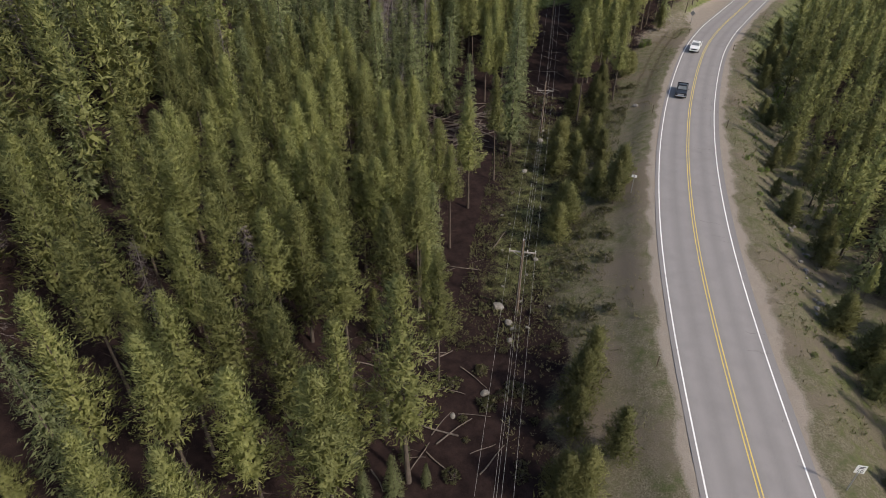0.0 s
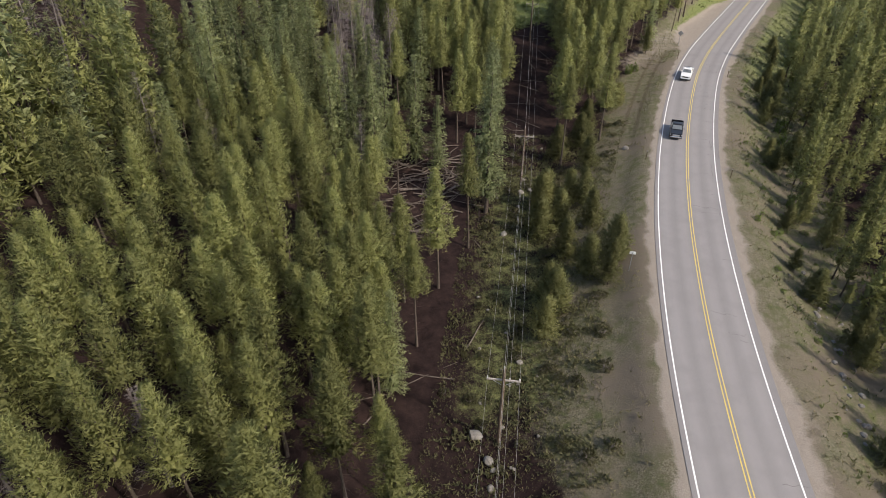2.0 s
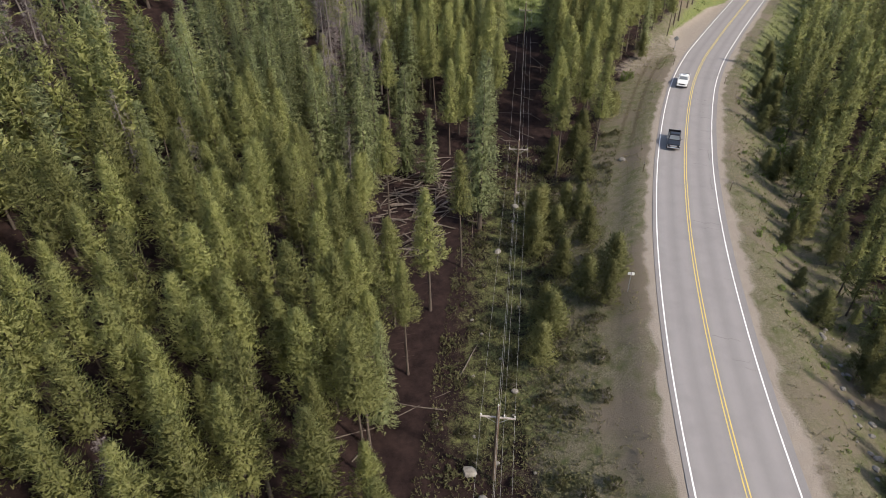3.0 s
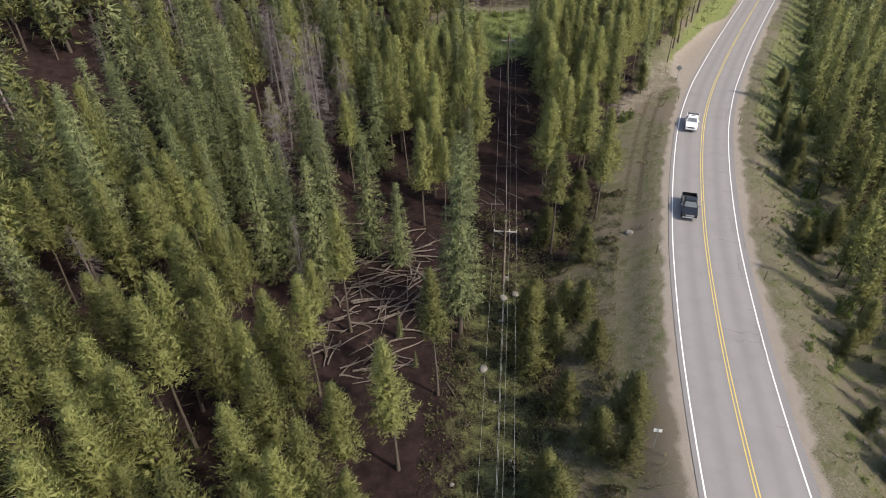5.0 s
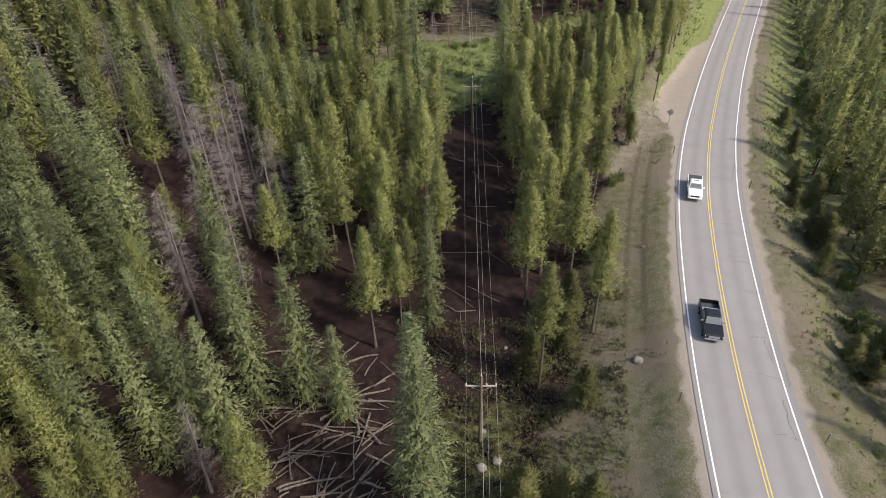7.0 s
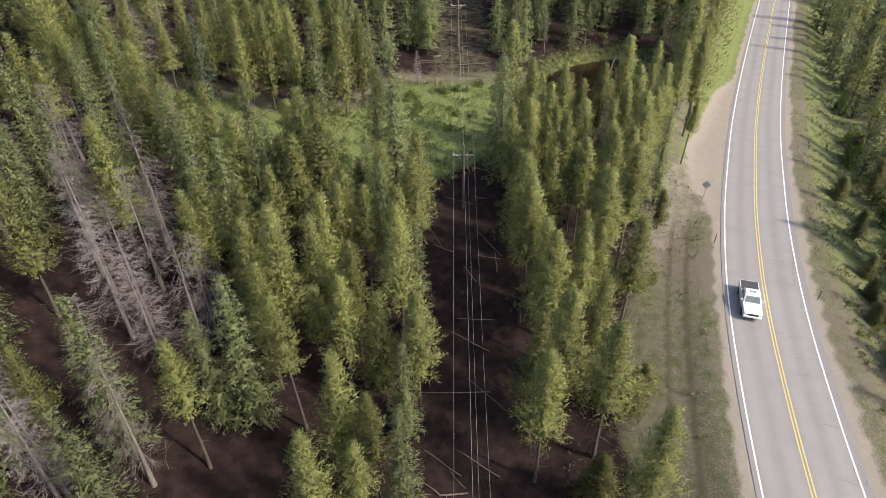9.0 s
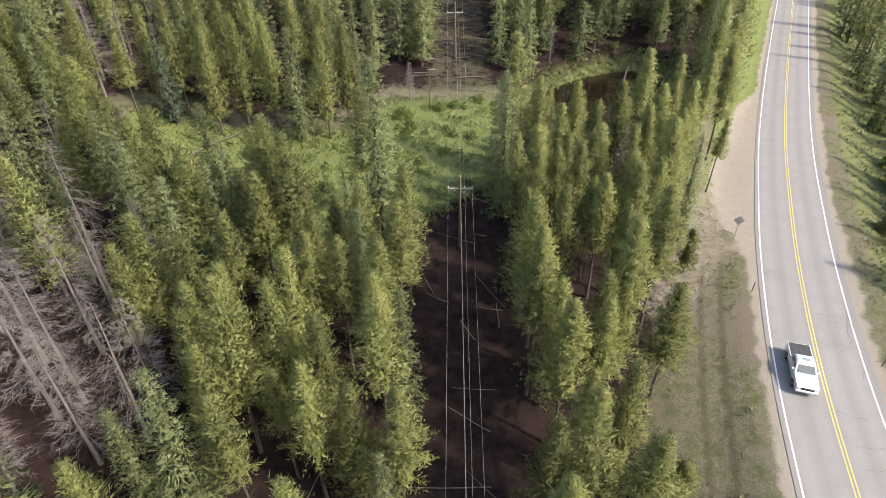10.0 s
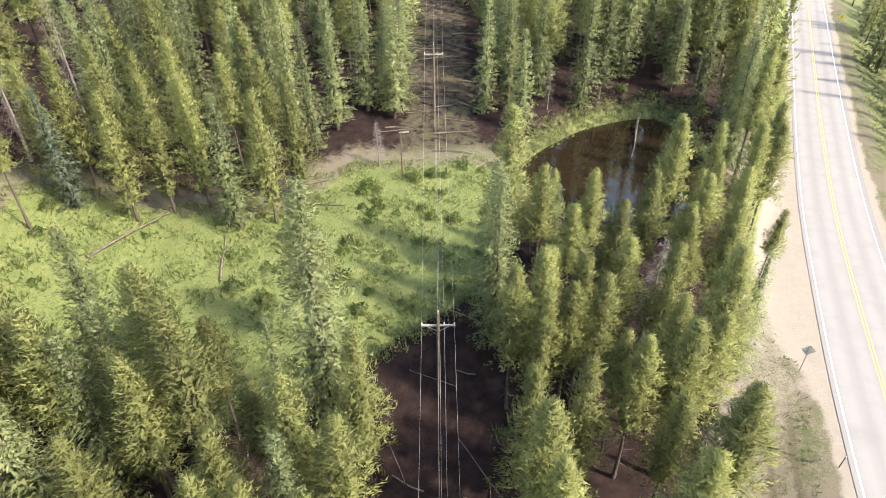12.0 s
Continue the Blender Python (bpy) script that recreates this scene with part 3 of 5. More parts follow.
def tree_thing(name, crown, trunk, leaf, wood, label, category, group):
    base = tagged(new(name), label, category, group)
    if category == "shrub" or name == "aspen_sapling":
        tagged(child("stem", tri_mesh("stem", *trunk, wood), base), kind="stuff")
    else:
        child("trunk", tri_mesh("trunk", *trunk, wood), base)
    child("crown", (tri_mesh if leaf is BRANCHES else crown_mesh)("crown", *crown, leaf), base)
    return base


KINDS = {}
for i, (h, r, b) in enumerate([(15.5, 1.6, 0.38), (16.5, 1.75, 0.34), (14.0, 1.55, 0.42), (17.0, 1.6, 0.46), (13.0, 1.65, 0.18), (16.0, 1.45, 0.52)]):
    KINDS.setdefault("pine", []).append((h, pine_arrays(h, r, b, 11 + i), (pine_arrays(h, r * 1.05, b * 0.6, 51 + i, 0.17), pine_arrays(h, r * 1.05, b * 0.5, 51 + i, 0.32), pine_arrays(h, r, b, 51 + i, 0.72))))
for i, (h, r, b) in enumerate([(17.0, 2.05, 0.05), (15.0, 1.85, 0.08), (12.5, 1.75, 0.03), (18.5, 2.0, 0.12)]):
    KINDS.setdefault("spruce", []).append((h, spruce_arrays(h, r, b, 21 + i), (spruce_arrays(h, r, b, 61 + i, 0.16), spruce_arrays(h, r, b, 61 + i, 0.32), spruce_arrays(h, r, b, 61 + i, 0.72))))
for i, (h, r) in enumerate([(15.0, 1.8), (13.0, 2.1), (11.0, 1.6)]):
    KINDS.setdefault("dead", []).append((h, dead_arrays(h, r, 31 + i), (dead_arrays(h, r, 71 + i, 0.3), dead_arrays(h, r, 71 + i, 0.5), dead_arrays(h, r, 71 + i, 0.8))))
for i, (h, r, b) in enumerate([(5.0, 1.2, 0.1), (6.5, 1.3, 0.14), (3.6, 1.0, 0.06)]):
    KINDS.setdefault("young", []).append((h, pine_arrays(h, r, b, 41 + i, 0.75), None))
KINDS["pale"] = [(15.0, spruce_arrays(15.0, 2.3, 0.03, 91), None)]
NAMES = {"pale": ("pale_spruce", PALE, BARK, "pale blue-green spruce at the edge of the meadow", "spruce tree", ""),
         "pine": ("lodgepole_pine", PINE, BARK, "tall slim lodgepole pine with yellow-green tufted needles", "pine tree", "pines of the forest"),
         "spruce": ("spruce_tree", SPRUCE, BARK, "dense dark blue-green spruce with drooping branches", "spruce tree", "spruces of the forest"),
         "dead": ("dead_tree", BRANCHES, GREY, "standing dead conifer with bare grey branches", "dead tree", "dead trees in the forest"),
         "young": ("young_pine", YOUNG, BARK, "young bushy pine on the open strip", "pine tree", "young pines beside the road")}
MODELS = {}


def plant(kind, x, y, height, turn, lean=0.0, variant=None, wide=1.0):
    """Sets a tree of that kind and height on the ground."""
    options = KINDS[kind]
    near = sorted(range(len(options)), key=lambda i: abs(options[i][0] - height))[: max(2, len(options) - 2)]
    v = variant if variant is not None else near[int(abs(x * 7.3 + y * 3.1)) % len(near)]
    h, (crown, trunk), _ = options[v]
    s = height / h
    m = Matrix.LocRotScale((x, y, float(land(x, y)) - 0.05), Euler((lean * math.cos(turn), lean * math.sin(turn), turn)), None)
    key = (kind, v)
    if key not in MODELS:
        name, leaf, wood, label, category, group = NAMES[kind]
        MODELS[key] = tree_thing(name, crown, trunk, leaf, wood, label, category, group)
        ob = MODELS[key]
        ob.matrix_basis = m
    else:
        ob = copy_thing(MODELS[key], m)
    ob.scale = (s * wide, s * wide, s)
    return ob


# Trees that stand out, each where it grows: x, y and the height of its top.
WEST_PINES = [(-0.4, 32.6, 12.0), (-6.5, 23.5, 13.0), (-23.9, 45.4, 18.2), (-18.7, 49.3, 17.0), (-12.4, 37.3, 15.2), (-16.6, 33.3, 16.5), (-22.6, 28.5, 18.1), (-23.5, 35.4, 18.4), (-22.6, 37.9, 18.1),
              (-17.1, 42.8, 16.5), (-14.0, 45.3, 15.9), (-28.8, 31.8, 19.6), (-22.0, 25.1, 17.6), (-17.8, 29.7, 16.7), (-11.8, 43.6, 15.2), (-29.8, 36.9, 20.0), (-21.6, 20.3, 17.4), (-15.7, 22.3, 16.1),
              (-11.6, 26.2, 14.9), (-9.6, 23.2, 14.3), (-11.0, 18.0, 14.4), (-16.3, 13.4, 15.4), (-13.7, 24.4, 15.4)]
SPRUCES = [(9.1, 77.6, 20.2), (27.9, 139.5, 20.1), (-23.1, 81.0, 24.0), (-22.2, 88.5, 23.3), (2.9, 77.0, 1.4), (4.4, 72.6, 0.5), (9.1, 80.0, 18.1), (-16.3, 105.2, 22.1), (-20.2, 108.6, 25.7),
           (3.1, 89.1, 9.2), (-4.3, 90.8, 16.0), (-2.3, 127.7, 17.9), (28.4, 142.5, 19.5), (14.6, 132.5, 24.6), (0.2, 131.2, 16.9), (-5.5, 130.6, 19.6), (-7.7, 133.0, 21.4), (5.6, 158.0, 20.6)]
HILL_PINES = [(-27.2, 58.2, 19.5), (-27.9, 55.3, 19.8), (-18.4, 46.5, 16.9), (-17.8, 38.3, 16.7), (-20.4, 44.5, 17.3), (-15.8, 65.2, 16.3), (-13.4, 66.5, 15.5), (-6.2, 44.4, 13.4), (-5.3, 48.0, 13.2),
              (-9.0, 37.1, 14.4), (-12.9, 32.9, 15.1), (-4.4, 36.4, 13.1), (-23.6, 42.5, 18.1), (-10.8, 46.0, 14.9), (-12.5, 57.6, 15.5), (-6.4, 55.7, 13.9), (-2.5, 45.1, 12.5), (-4.5, 50.9, 13.2),
              (-20.5, 37.1, 17.5), (-8.0, 51.1, 14.2), (-18.0, 55.1, 16.6)]
SLOPE_PINES = [(-18.2, 80.6, 16.7), (-13.5, 72.5, 15.4), (-14.0, 80.0, 15.4), (-24.5, 77.6, 18.6), (-2.1, 78.0, 12.8), (-10.2, 64.6, 14.5), (-15.1, 59.7, 16.0), (-18.2, 61.0, 16.8), (-13.9, 54.6, 15.7),
               (-5.9, 65.7, 13.3), (-14.6, 51.3, 15.9), (-2.4, 55.3, 12.6), (-3.4, 53.1, 12.9), (-5.5, 59.5, 13.5), (-10.2, 67.5, 14.4)]
SLOPE_SPRUCES = [(-27.8, 88.9, 21.5), (-26.0, 96.3, 21.2), (-18.2, 87.4, 18.6), (-28.3, 95.6, 21.8), (-18.8, 105.5, 20.0), (-17.8, 97.3, 19.0), (-14.8, 98.6, 18.3), (-6.5, 97.7, 16.2), (-29.9, 85.7, 22.0),
                 (-24.3, 105.3, 21.5), (-20.2, 98.3, 19.3), (-16.0, 94.6, 17.9), (-10.5, 89.5, 16.4), (-24.9, 117.8, 22.7), (-20.4, 115.6, 21.3), (-8.8, 106.7, 17.0), (-10.8, 85.1, 16.2), (-5.4, 85.2, 14.7),
                 (-8.2, 86.7, 15.6), (-1.0, 138.2, 19.6), (-0.1, 91.0, 14.1), (0.5, 109.0, 15.8), (-21.2, 128.7, 23.5)]
GULLY_PINES = [(6.2, 96.9, 13.1), (9.4, 113.6, 14.6), (13.8, 119.8, 15.6), (1.0, 114.8, 15.1), (22.4, 100.8, 13.2), (21.0, 89.6, 12.8), (26.1, 119.5, 15.6), (27.6, 94.3, 14.5), (-4.8, 121.7, 16.0),
               (0.6, 118.0, 14.9), (-3.2, 105.5, 13.3), (2.2, 112.2, 14.3), (2.7, 119.3, 15.2), (8.6, 110.2, 13.7), (14.2, 107.5, 13.6), (8.0, 102.8, 13.2), (10.9, 121.2, 15.3), (3.1, 130.1, 16.6),
               (8.6, 121.9, 15.3), (16.6, 129.1, 16.5)]
BLOCK_PINES = [(32.5, 143.8, 18.1), (36.3, 142.7, 17.8), (37.3, 139.1, 17.1), (40.9, 141.7, 17.8), (39.1, 133.9, 16.5), (27.4, 133.1, 16.7), (29.0, 131.2, 16.2), (33.2, 131.8, 16.4), (37.4, 129.5, 16.0),
               (45.0, 140.8, 17.6), (46.9, 149.1, 18.7), (54.8, 148.8, 17.8), (58.4, 150.5, 16.6), (48.9, 141.6, 17.4), (42.7, 132.5, 16.4), (38.8, 127.2, 16.0), (33.6, 126.6, 15.6), (29.9, 125.8, 15.2),
               (26.6, 125.8, 15.3), (26.4, 115.2, 14.0), (29.1, 113.1, 13.6), (28.8, 107.7, 13.4), (23.0, 104.9, 12.7), (48.8, 152.5, 17.5), (52.0, 150.6, 17.4), (48.6, 144.8, 16.3), (31.0, 131.9, 15.8),
               (25.1, 116.9, 16.3), (29.7, 115.3, 14.4), (34.4, 123.2, 14.3), (33.5, 128.7, 14.2)]
NEAR_MEADOW = [(13.4, 140.7, 19.1), (3.7, 134.9, 18.3), (-1.6, 132.3, 17.9), (12.8, 126.0, 17.0), (4.5, 128.3, 17.3), (15.5, 123.1, 16.7), (5.2, 132.1, 20.5), (7.0, 129.4, 20.1), (-13.1, 157.0, 21.1),
               (-16.8, 155.4, 22.1), (-20.9, 153.8, 23.4), (-17.0, 149.3, 22.7), (-13.7, 145.9, 22.0), (-19.8, 144.4, 23.2), (-10.1, 140.2, 21.3), (-24.0, 157.6, 24.7), (-3.8, 123.8, 17.0), (-0.2, 122.3, 15.7),
               (9.0, 124.5, 15.2), (7.0, 120.7, 15.0), (10.7, 128.1, 14.6), (-10.1, 135.2, 22.0), (7.4, 133.9, 14.6), (-12.4, 127.4, 20.8)]
GREY_SNAGS = [(-13.9, 138.6, 21.0), (-4.7, 127.2, 16.8), (-9.8, 124.3, 17.5), (-10.0, 119.5, 17.0), (-15.5, 125.4, 19.1), (-6.9, 103.7, 14.5), (-8.2, 125.5, 17.3), (-5.0, 116.4, 15.1), (-11.9, 102.5, 15.6),
              (-19.2, 135.6, 21.5), (-24.4, 134.2, 22.9), (-11.1, 100.5, 16.5), (-13.8, 123.3, 20.2), (-10.2, 129.8, 20.7), (-11.3, 118.0, 17.5), (-7.8, 114.7, 14.8), (-4.0, 118.6, 13.7), (20.7, 167.5, 13.0),
              (44.5, 177.9, 14.9), (-16.4, 168.0, 25.4), (-22.5, 170.6, 28.6), (-12.7, 175.5, 25.9), (-19.0, 164.3, 25.3), (-20.4, 169.0, 26.4)]
MIDDLE_PINES = [(-13.0, 62.8, 16.3), (-12.2, 69.8, 16.4), (1.8, 67.3, 6.1), (-4.3, 74.5, 10.1), (9.0, 97.8, 10.3), (2.4, 124.6, 16.1), (6.4, 116.0, 15.9), (13.3, 113.4, 17.4), (3.6, 114.6, 17.6)]
EDGE_PINES = [(-6.3, 134.5, 19.9), (-4.2, 134.5, 20.7), (-6.6, 166.8, 23.8), (-0.2, 170.2, 22.3), (-4.6, 160.0, 20.6), (-1.2, 161.4, 21.6), (9.1, 158.4, 20.4), (-11.9, 163.2, 22.7), (2.4, 161.5, 21.3),
              (11.9, 161.7, 20.5), (-9.7, 165.2, 23.3)]
PALE_SPRUCES = [(-10.3, 161.1, 21.1)]
YOUNG_PINES = [(12.1, 31.4, 5.8), (9.7, 20.6, 5.1), (8.3, 20.5, 4.7), (10.8, 28.8, 5.5), (13.9, 56.1, 4.6), (16.7, 64.8, 4.6), (21.0, 75.9, 4.8), (16.2, 77.2, 3.3), (12.3, 52.4, 4.4),
               (18.0, 60.4, 5.5), (16.7, 78.0, 3.5), (17.5, 72.5, 3.9), (20.5, 69.9, 5.3), (21.3, 62.5, 6.3), (31.3, 104.6, 5.5), (14.9, 71.2, 3.3), (19.5, 76.9, 4.3), (23.8, 86.0, 4.5),
               (19.6, 58.2, 6.7), (9.9, 25.5, 5.3), (12.5, 23.4, 5.9), (24.3, 93.4, 4.6), (26.2, 97.9, 4.9), (33.1, 106.1, 4.6), (44.3, 128.4, 7.8), (13.7, 58.2, 3.9), (20.6, 91.1, 3.8)]
FIXED = PALE_SPRUCES + WEST_PINES + SPRUCES + HILL_PINES + SLOPE_PINES + SLOPE_SPRUCES + GULLY_PINES + BLOCK_PINES + NEAR_MEADOW + GREY_SNAGS + MIDDLE_PINES + EDGE_PINES
WOODS = [(-38, 4), (-110, 150), (-92, 215), (-64, 275), (158, 250), (118, 150), (42, 4)]
POND_VIEW = [(34.4, 152.4), (41.4, 151.7), (54, 153.7), (59.2, 159.4), (62.6, 171.1), (62.9, 179.7), (46.9, 178.2), (35.5, 170)]


def forest():
    """Fills the woods: jittered rows, kept off the road, the power line, meadow, pond and clearing."""
    rng = np.random.default_rng(7)
    step = 3.45
    xs, ys = np.meshgrid(np.arange(-112, 165, step), np.arange(2, 290, step))
    x = (xs + rng.uniform(-1.5, 1.5, xs.shape)).ravel()
    y = (ys + rng.uniform(-1.5, 1.5, xs.shape)).ravel()
    d, s = road_off(x, y), line_off(x, y)
    left_edge = np.where(y < 97, -5.2 + 0.8 * np.sin(y * 0.4), -4.6)
    right_of_line = (s > 4.7) & (y > 99)
    edge = -np.interp(y, [95, 106, 126, 141, 160, 190, 230], [14.5, 14, 13, 9.6, 8.3, 8.5, 8.5])
    ok = ((s < left_edge) | right_of_line) & (d < edge)
    ok |= (d > np.interp(y, [20, 100, 125, 150, 190], [14.0, 14.0, 14.5, 14.5, 11.5]) + 1.5 * np.sin(y * 0.3)) & (d < 75)
    ok &= (inside(MEADOW, x, y) < -0.6) & (inside(POND, x, y) < -2.2) & (inside(POND_VIEW, x, y) < 0) & (inside(CLEARING, x, y) < -0.5)
    ok &= (np.hypot(x - 20.5, y - 137) > 4.5) & (np.hypot(x - 7, y - 130) > 3.5) & ~((x > -4) & (x < 12) & (y > 24) & (y < 31) & (s > -14))
    for fx, fy, _ in FIXED:
        ok &= np.hypot(x - fx, y - fy) > (3.5 if fy > 160 else 2.2)
    ok &= ~((x > 31) & (x < 57) & (y > 151) & (y < 156) & (d < 0))
    ok &= rng.uniform(0, 1, len(x)) > np.where(d > 0, 0.04, 0.12)
    ok &= ~((x > -9) & (y > 18) & (y < 33) & (d < 0) & (rng.uniform(0, 1, len(x)) < 0.6))
    ok &= ~((s < 0) & (s > -40) & (y < 88) & (rng.uniform(0, 1, len(x)) < 0.28))
    ok &= ~((x < 9) & (y > 92) & (y < 126) & (s < 0) & (rng.uniform(0, 1, len(x)) < 0.6))
    ok &= (inside(WOODS, x, y) > 0) & ((s > np.where(y > 118, -48, -30)) & (s < 46) | (rng.uniform(0, 1, len(x)) < 0.8)) & ((y < 166) | (rng.uniform(0, 1, len(x)) < 0.6))
    low = (d > np.interp(y, [90, 130], [10.2, 9.8]) + np.sin(y * 0.5)) & (d < 15.5) & (y > 18) & (y < 150) & (rng.uniform(0, 1, len(x)) < np.interp(y, [60, 110, 150], [0.72, 0.5, 0.15]))
    for i in np.flatnonzero(low & ~ok):
        plant("young", float(x[i]), float(y[i]), float(rng.uniform(1.6, 3.6) + 0.45 * (d[i] - 9)), float(rng.uniform(0, 6.283)))
    pick = rng.uniform(0, 1, len(x))
    spruce_share = np.where((x < 18) & (y > 80) & (y < 160), 0.34, np.where(y > 158, 0.6, 0.08))
    dead_share = np.where((x < 4) & (y > 92) & (y < 142), 0.24, np.where((s > 0) | (y > 90), 0.02, 0.05))
    kind = np.where(pick < dead_share, "dead", np.where(pick < dead_share + spruce_share, "spruce", "pine"))
    kind = np.where((kind == "dead") & (y < 48) & (x > -14), "pine", kind)
    h = rng.normal(15.0, 2.1, len(x)) + np.where(kind == "spruce", 0.8, 0) - np.where(kind == "dead", 1.5, 0) - np.where(d > 0, np.interp(y, [30, 110, 160, 200], [6.5, 4.5, 4.0, 2.0]), 0)
    h = np.where((x > 31) & (x < 53) & (y > 133) & (y < 142), np.minimum(h, 12.5), h)
    h = np.where((x > 31) & (x < 57) & (y > 141) & (y < 153), np.minimum(h, 8.2 + 0.12 * (153 - y)), h)
    h = np.where((s < 0) & (y < 135) & (s > -45), h - 1.6, h)
    near = np.hypot(np.maximum(np.abs(s + np.interp(y, [60, 130], [4, 9])) - np.interp(y, [60, 130, 160], [14, 20, 30]), 0), 0.7 * np.maximum(np.abs(y - 105) - 66, 0))
    order = np.argsort(near)
    quota = {"pine": 158, "spruce": 100, "dead": 70}
    rest = []
    for i in order:
        if not ok[i]:
            continue
        kk = str(kind[i])
        turn, lean = float(rng.uniform(0, 6.283)), float(rng.normal(0, 0.025 if kk != "dead" else 0.07))
        if quota[kk] > 0:
            quota[kk] -= 1
            plant(kk, float(x[i]), float(y[i]), float(h[i]), turn, lean, wide=float(rng.uniform(0.9, 1.2)) * (1.08 if (s[i] > 0 and d[i] < 0) or y[i] > 160 else 1.0))
        else:
            rest.append((kk, x[i], y[i], h[i], turn))
    for kk, places in (("pine", WEST_PINES + HILL_PINES + SLOPE_PINES + GULLY_PINES + MIDDLE_PINES + BLOCK_PINES + EDGE_PINES + NEAR_MEADOW), ("spruce", SLOPE_SPRUCES + SPRUCES), ("dead", GREY_SNAGS), ("pale", PALE_SPRUCES), ("young", YOUNG_PINES)):
        for fx, fy, top in places:
            lone = kk == "pine" and (fx, fy, top) in MIDDLE_PINES and fy < 100
            wide = 1.0 if kk == "young" else 1.3 if kk == "spruce" and fy > 95 else 1.2 if (fx, fy, top) in NEAR_MEADOW or (fx, fy, top) in SLOPE_SPRUCES else 1.06
            plant(kk, fx, fy, top - float(land(fx, fy)), fx * 3.3, variant=5 if lone else 4 if (fx, fy, top) in EDGE_PINES else None, wide=wide)
    for fx, fy, fh in ((-7.1, 26, 10.5), (-4.4, 27, 4.2), (-6.3, 23.6, 3.4), (-2.7, 24.6, 3), (-8.9, 22.9, 4.5), (-5.3, 21.2, 3.6), (-3.3, 21.8, 4.6), (-9.8, 27.3, 3.2), (-1, 22.6, 2.6), (-7.6, 20.4, 4), (-2.2, 28.4, 2.2)):
        plant("spruce", fx, fy, fh, fx * 2.1, variant=2 if fh < 9 else 1, wide=1.25 if fh < 9 else 0.9)
    # the woods farther off
    for kk, name, label in (("pine", "distant_pine_woods", "far pine woods on both sides of the road"), ("spruce", "distant_spruce_woods", "far dark spruce woods"), ("dead", "distant_dead_trees", "far standing dead grey trees")):
        mine = [r for r in rest if r[0] == kk]
        if not mine:
            continue
        zz = land(np.array([r[1] for r in mine]), np.array([r[2] for r in mine]))
        crowns, trunks, facing = [], [], []
        for (_, px, py, ph, turn), pz in zip(mine, zz):
            hh, _, rough = KINDS[kk][int(abs(px * 5 + py)) % len(KINDS[kk])]
            beside = line_off(px, py)
            crown, trunk = rough[2 if -34 < beside < 0 and py < 100 else 1 if -52 < beside < 55 and py < 190 else 0]
            c, sn = math.cos(turn), math.sin(turn)
            m = np.array([[1.22 * c, 1.22 * sn, 0], [-1.22 * sn, 1.22 * c, 0], [0, 0, 1]]) * (ph / hh)
            crowns.append((crown[0] @ m + (px, py, pz), crown[1]))
            if kk != "dead":
                facing.append(crown[2] @ m * (hh / ph))
            trunks.append((trunk[0] @ m + (px, py, pz), trunk[1]))
        base = tagged(new(name), label, "woods", kind="stuff")
        pts, tris = joined(crowns)
        me = crown_mesh("crowns", pts, tris, np.concatenate(facing), NAMES[kk][1]) if facing else tri_mesh("crowns", pts, tris, NAMES[kk][1])
        shade = np.concatenate([np.full(len(c[0]), (r[1] * 0.37 + r[2] * 0.73) % 1.0, np.float32) for c, r in zip(crowns, mine)])
        me.attributes.new("shade", "FLOAT", "POINT").data.foreach_set("value", shade)
        tagged(child("crowns", me, base), kind="stuff")
        tagged(child("trunks", tri_mesh("trunks", *joined(trunks), NAMES[kk][2]), base), kind="stuff")


forest()


# ---- the pond ----
def build_pond():
    c = np.mean(POND, axis=0)
    pts = [(*(c + (np.array(p) - c) * 1.12), POND_Z) for p in POND]
    me = mesh_of("pond", pts, [tuple(range(len(pts)))][:1], WATER)
    tagged(new("pond", me), "still brown pond between the trees", "pond", kind="structure")


build_pond()


# ---- the power line ----
ARM_DROP, POLE_HEIGHT = 1.35, 8.4


def utility_pole(x, y):
    pole = tagged(new("utility_pole"), "dark wooden utility pole with one crossarm", "utility pole", "poles of the power line")
    bm = bmesh.new()
    rod(bm, (0, 0, -0.3), (0, 0, POLE_HEIGHT), 0.17, 0.11, 12)
    part("post", bm, POLEWOOD, pole, smooth=False)
    z = POLE_HEIGHT - ARM_DROP
    bm = box(bmesh.new(), (2.5, 0.11, 0.13), (0, 0.17, z), 0.015)
    part("crossarm", bm, ARMWOOD, pole, "weathered grey timber crossarm")
    for sgn in (-1, 1):
        part("brace", rod(bmesh.new(), (sgn * 0.85, 0.18, z - 0.06), (0, 0.15, z - 0.62), 0.022), STEEL, pole)
    for at in ((-1.18, 0.17, z + 0.065), (0.45, 0.17, z + 0.065), (1.18, 0.17, z + 0.065), (0, 0, POLE_HEIGHT)):
        bm = bmesh.new()
        rod(bm, at, (at[0], at[1], at[2] + 0.1), 0.02)
        rod(bm, (at[0], at[1], at[2] + 0.08), (at[0], at[1], at[2] + 0.2), 0.06, 0.045, 10)
        part("insulator", bm, CERAMIC, pole, "pale ceramic insulator")
    pole.matrix_basis = pose(x, y, float(land(x, y)), 0, 0, -math.degrees(math.atan2(LINE_WAY[0], LINE_WAY[1])))
    return pole


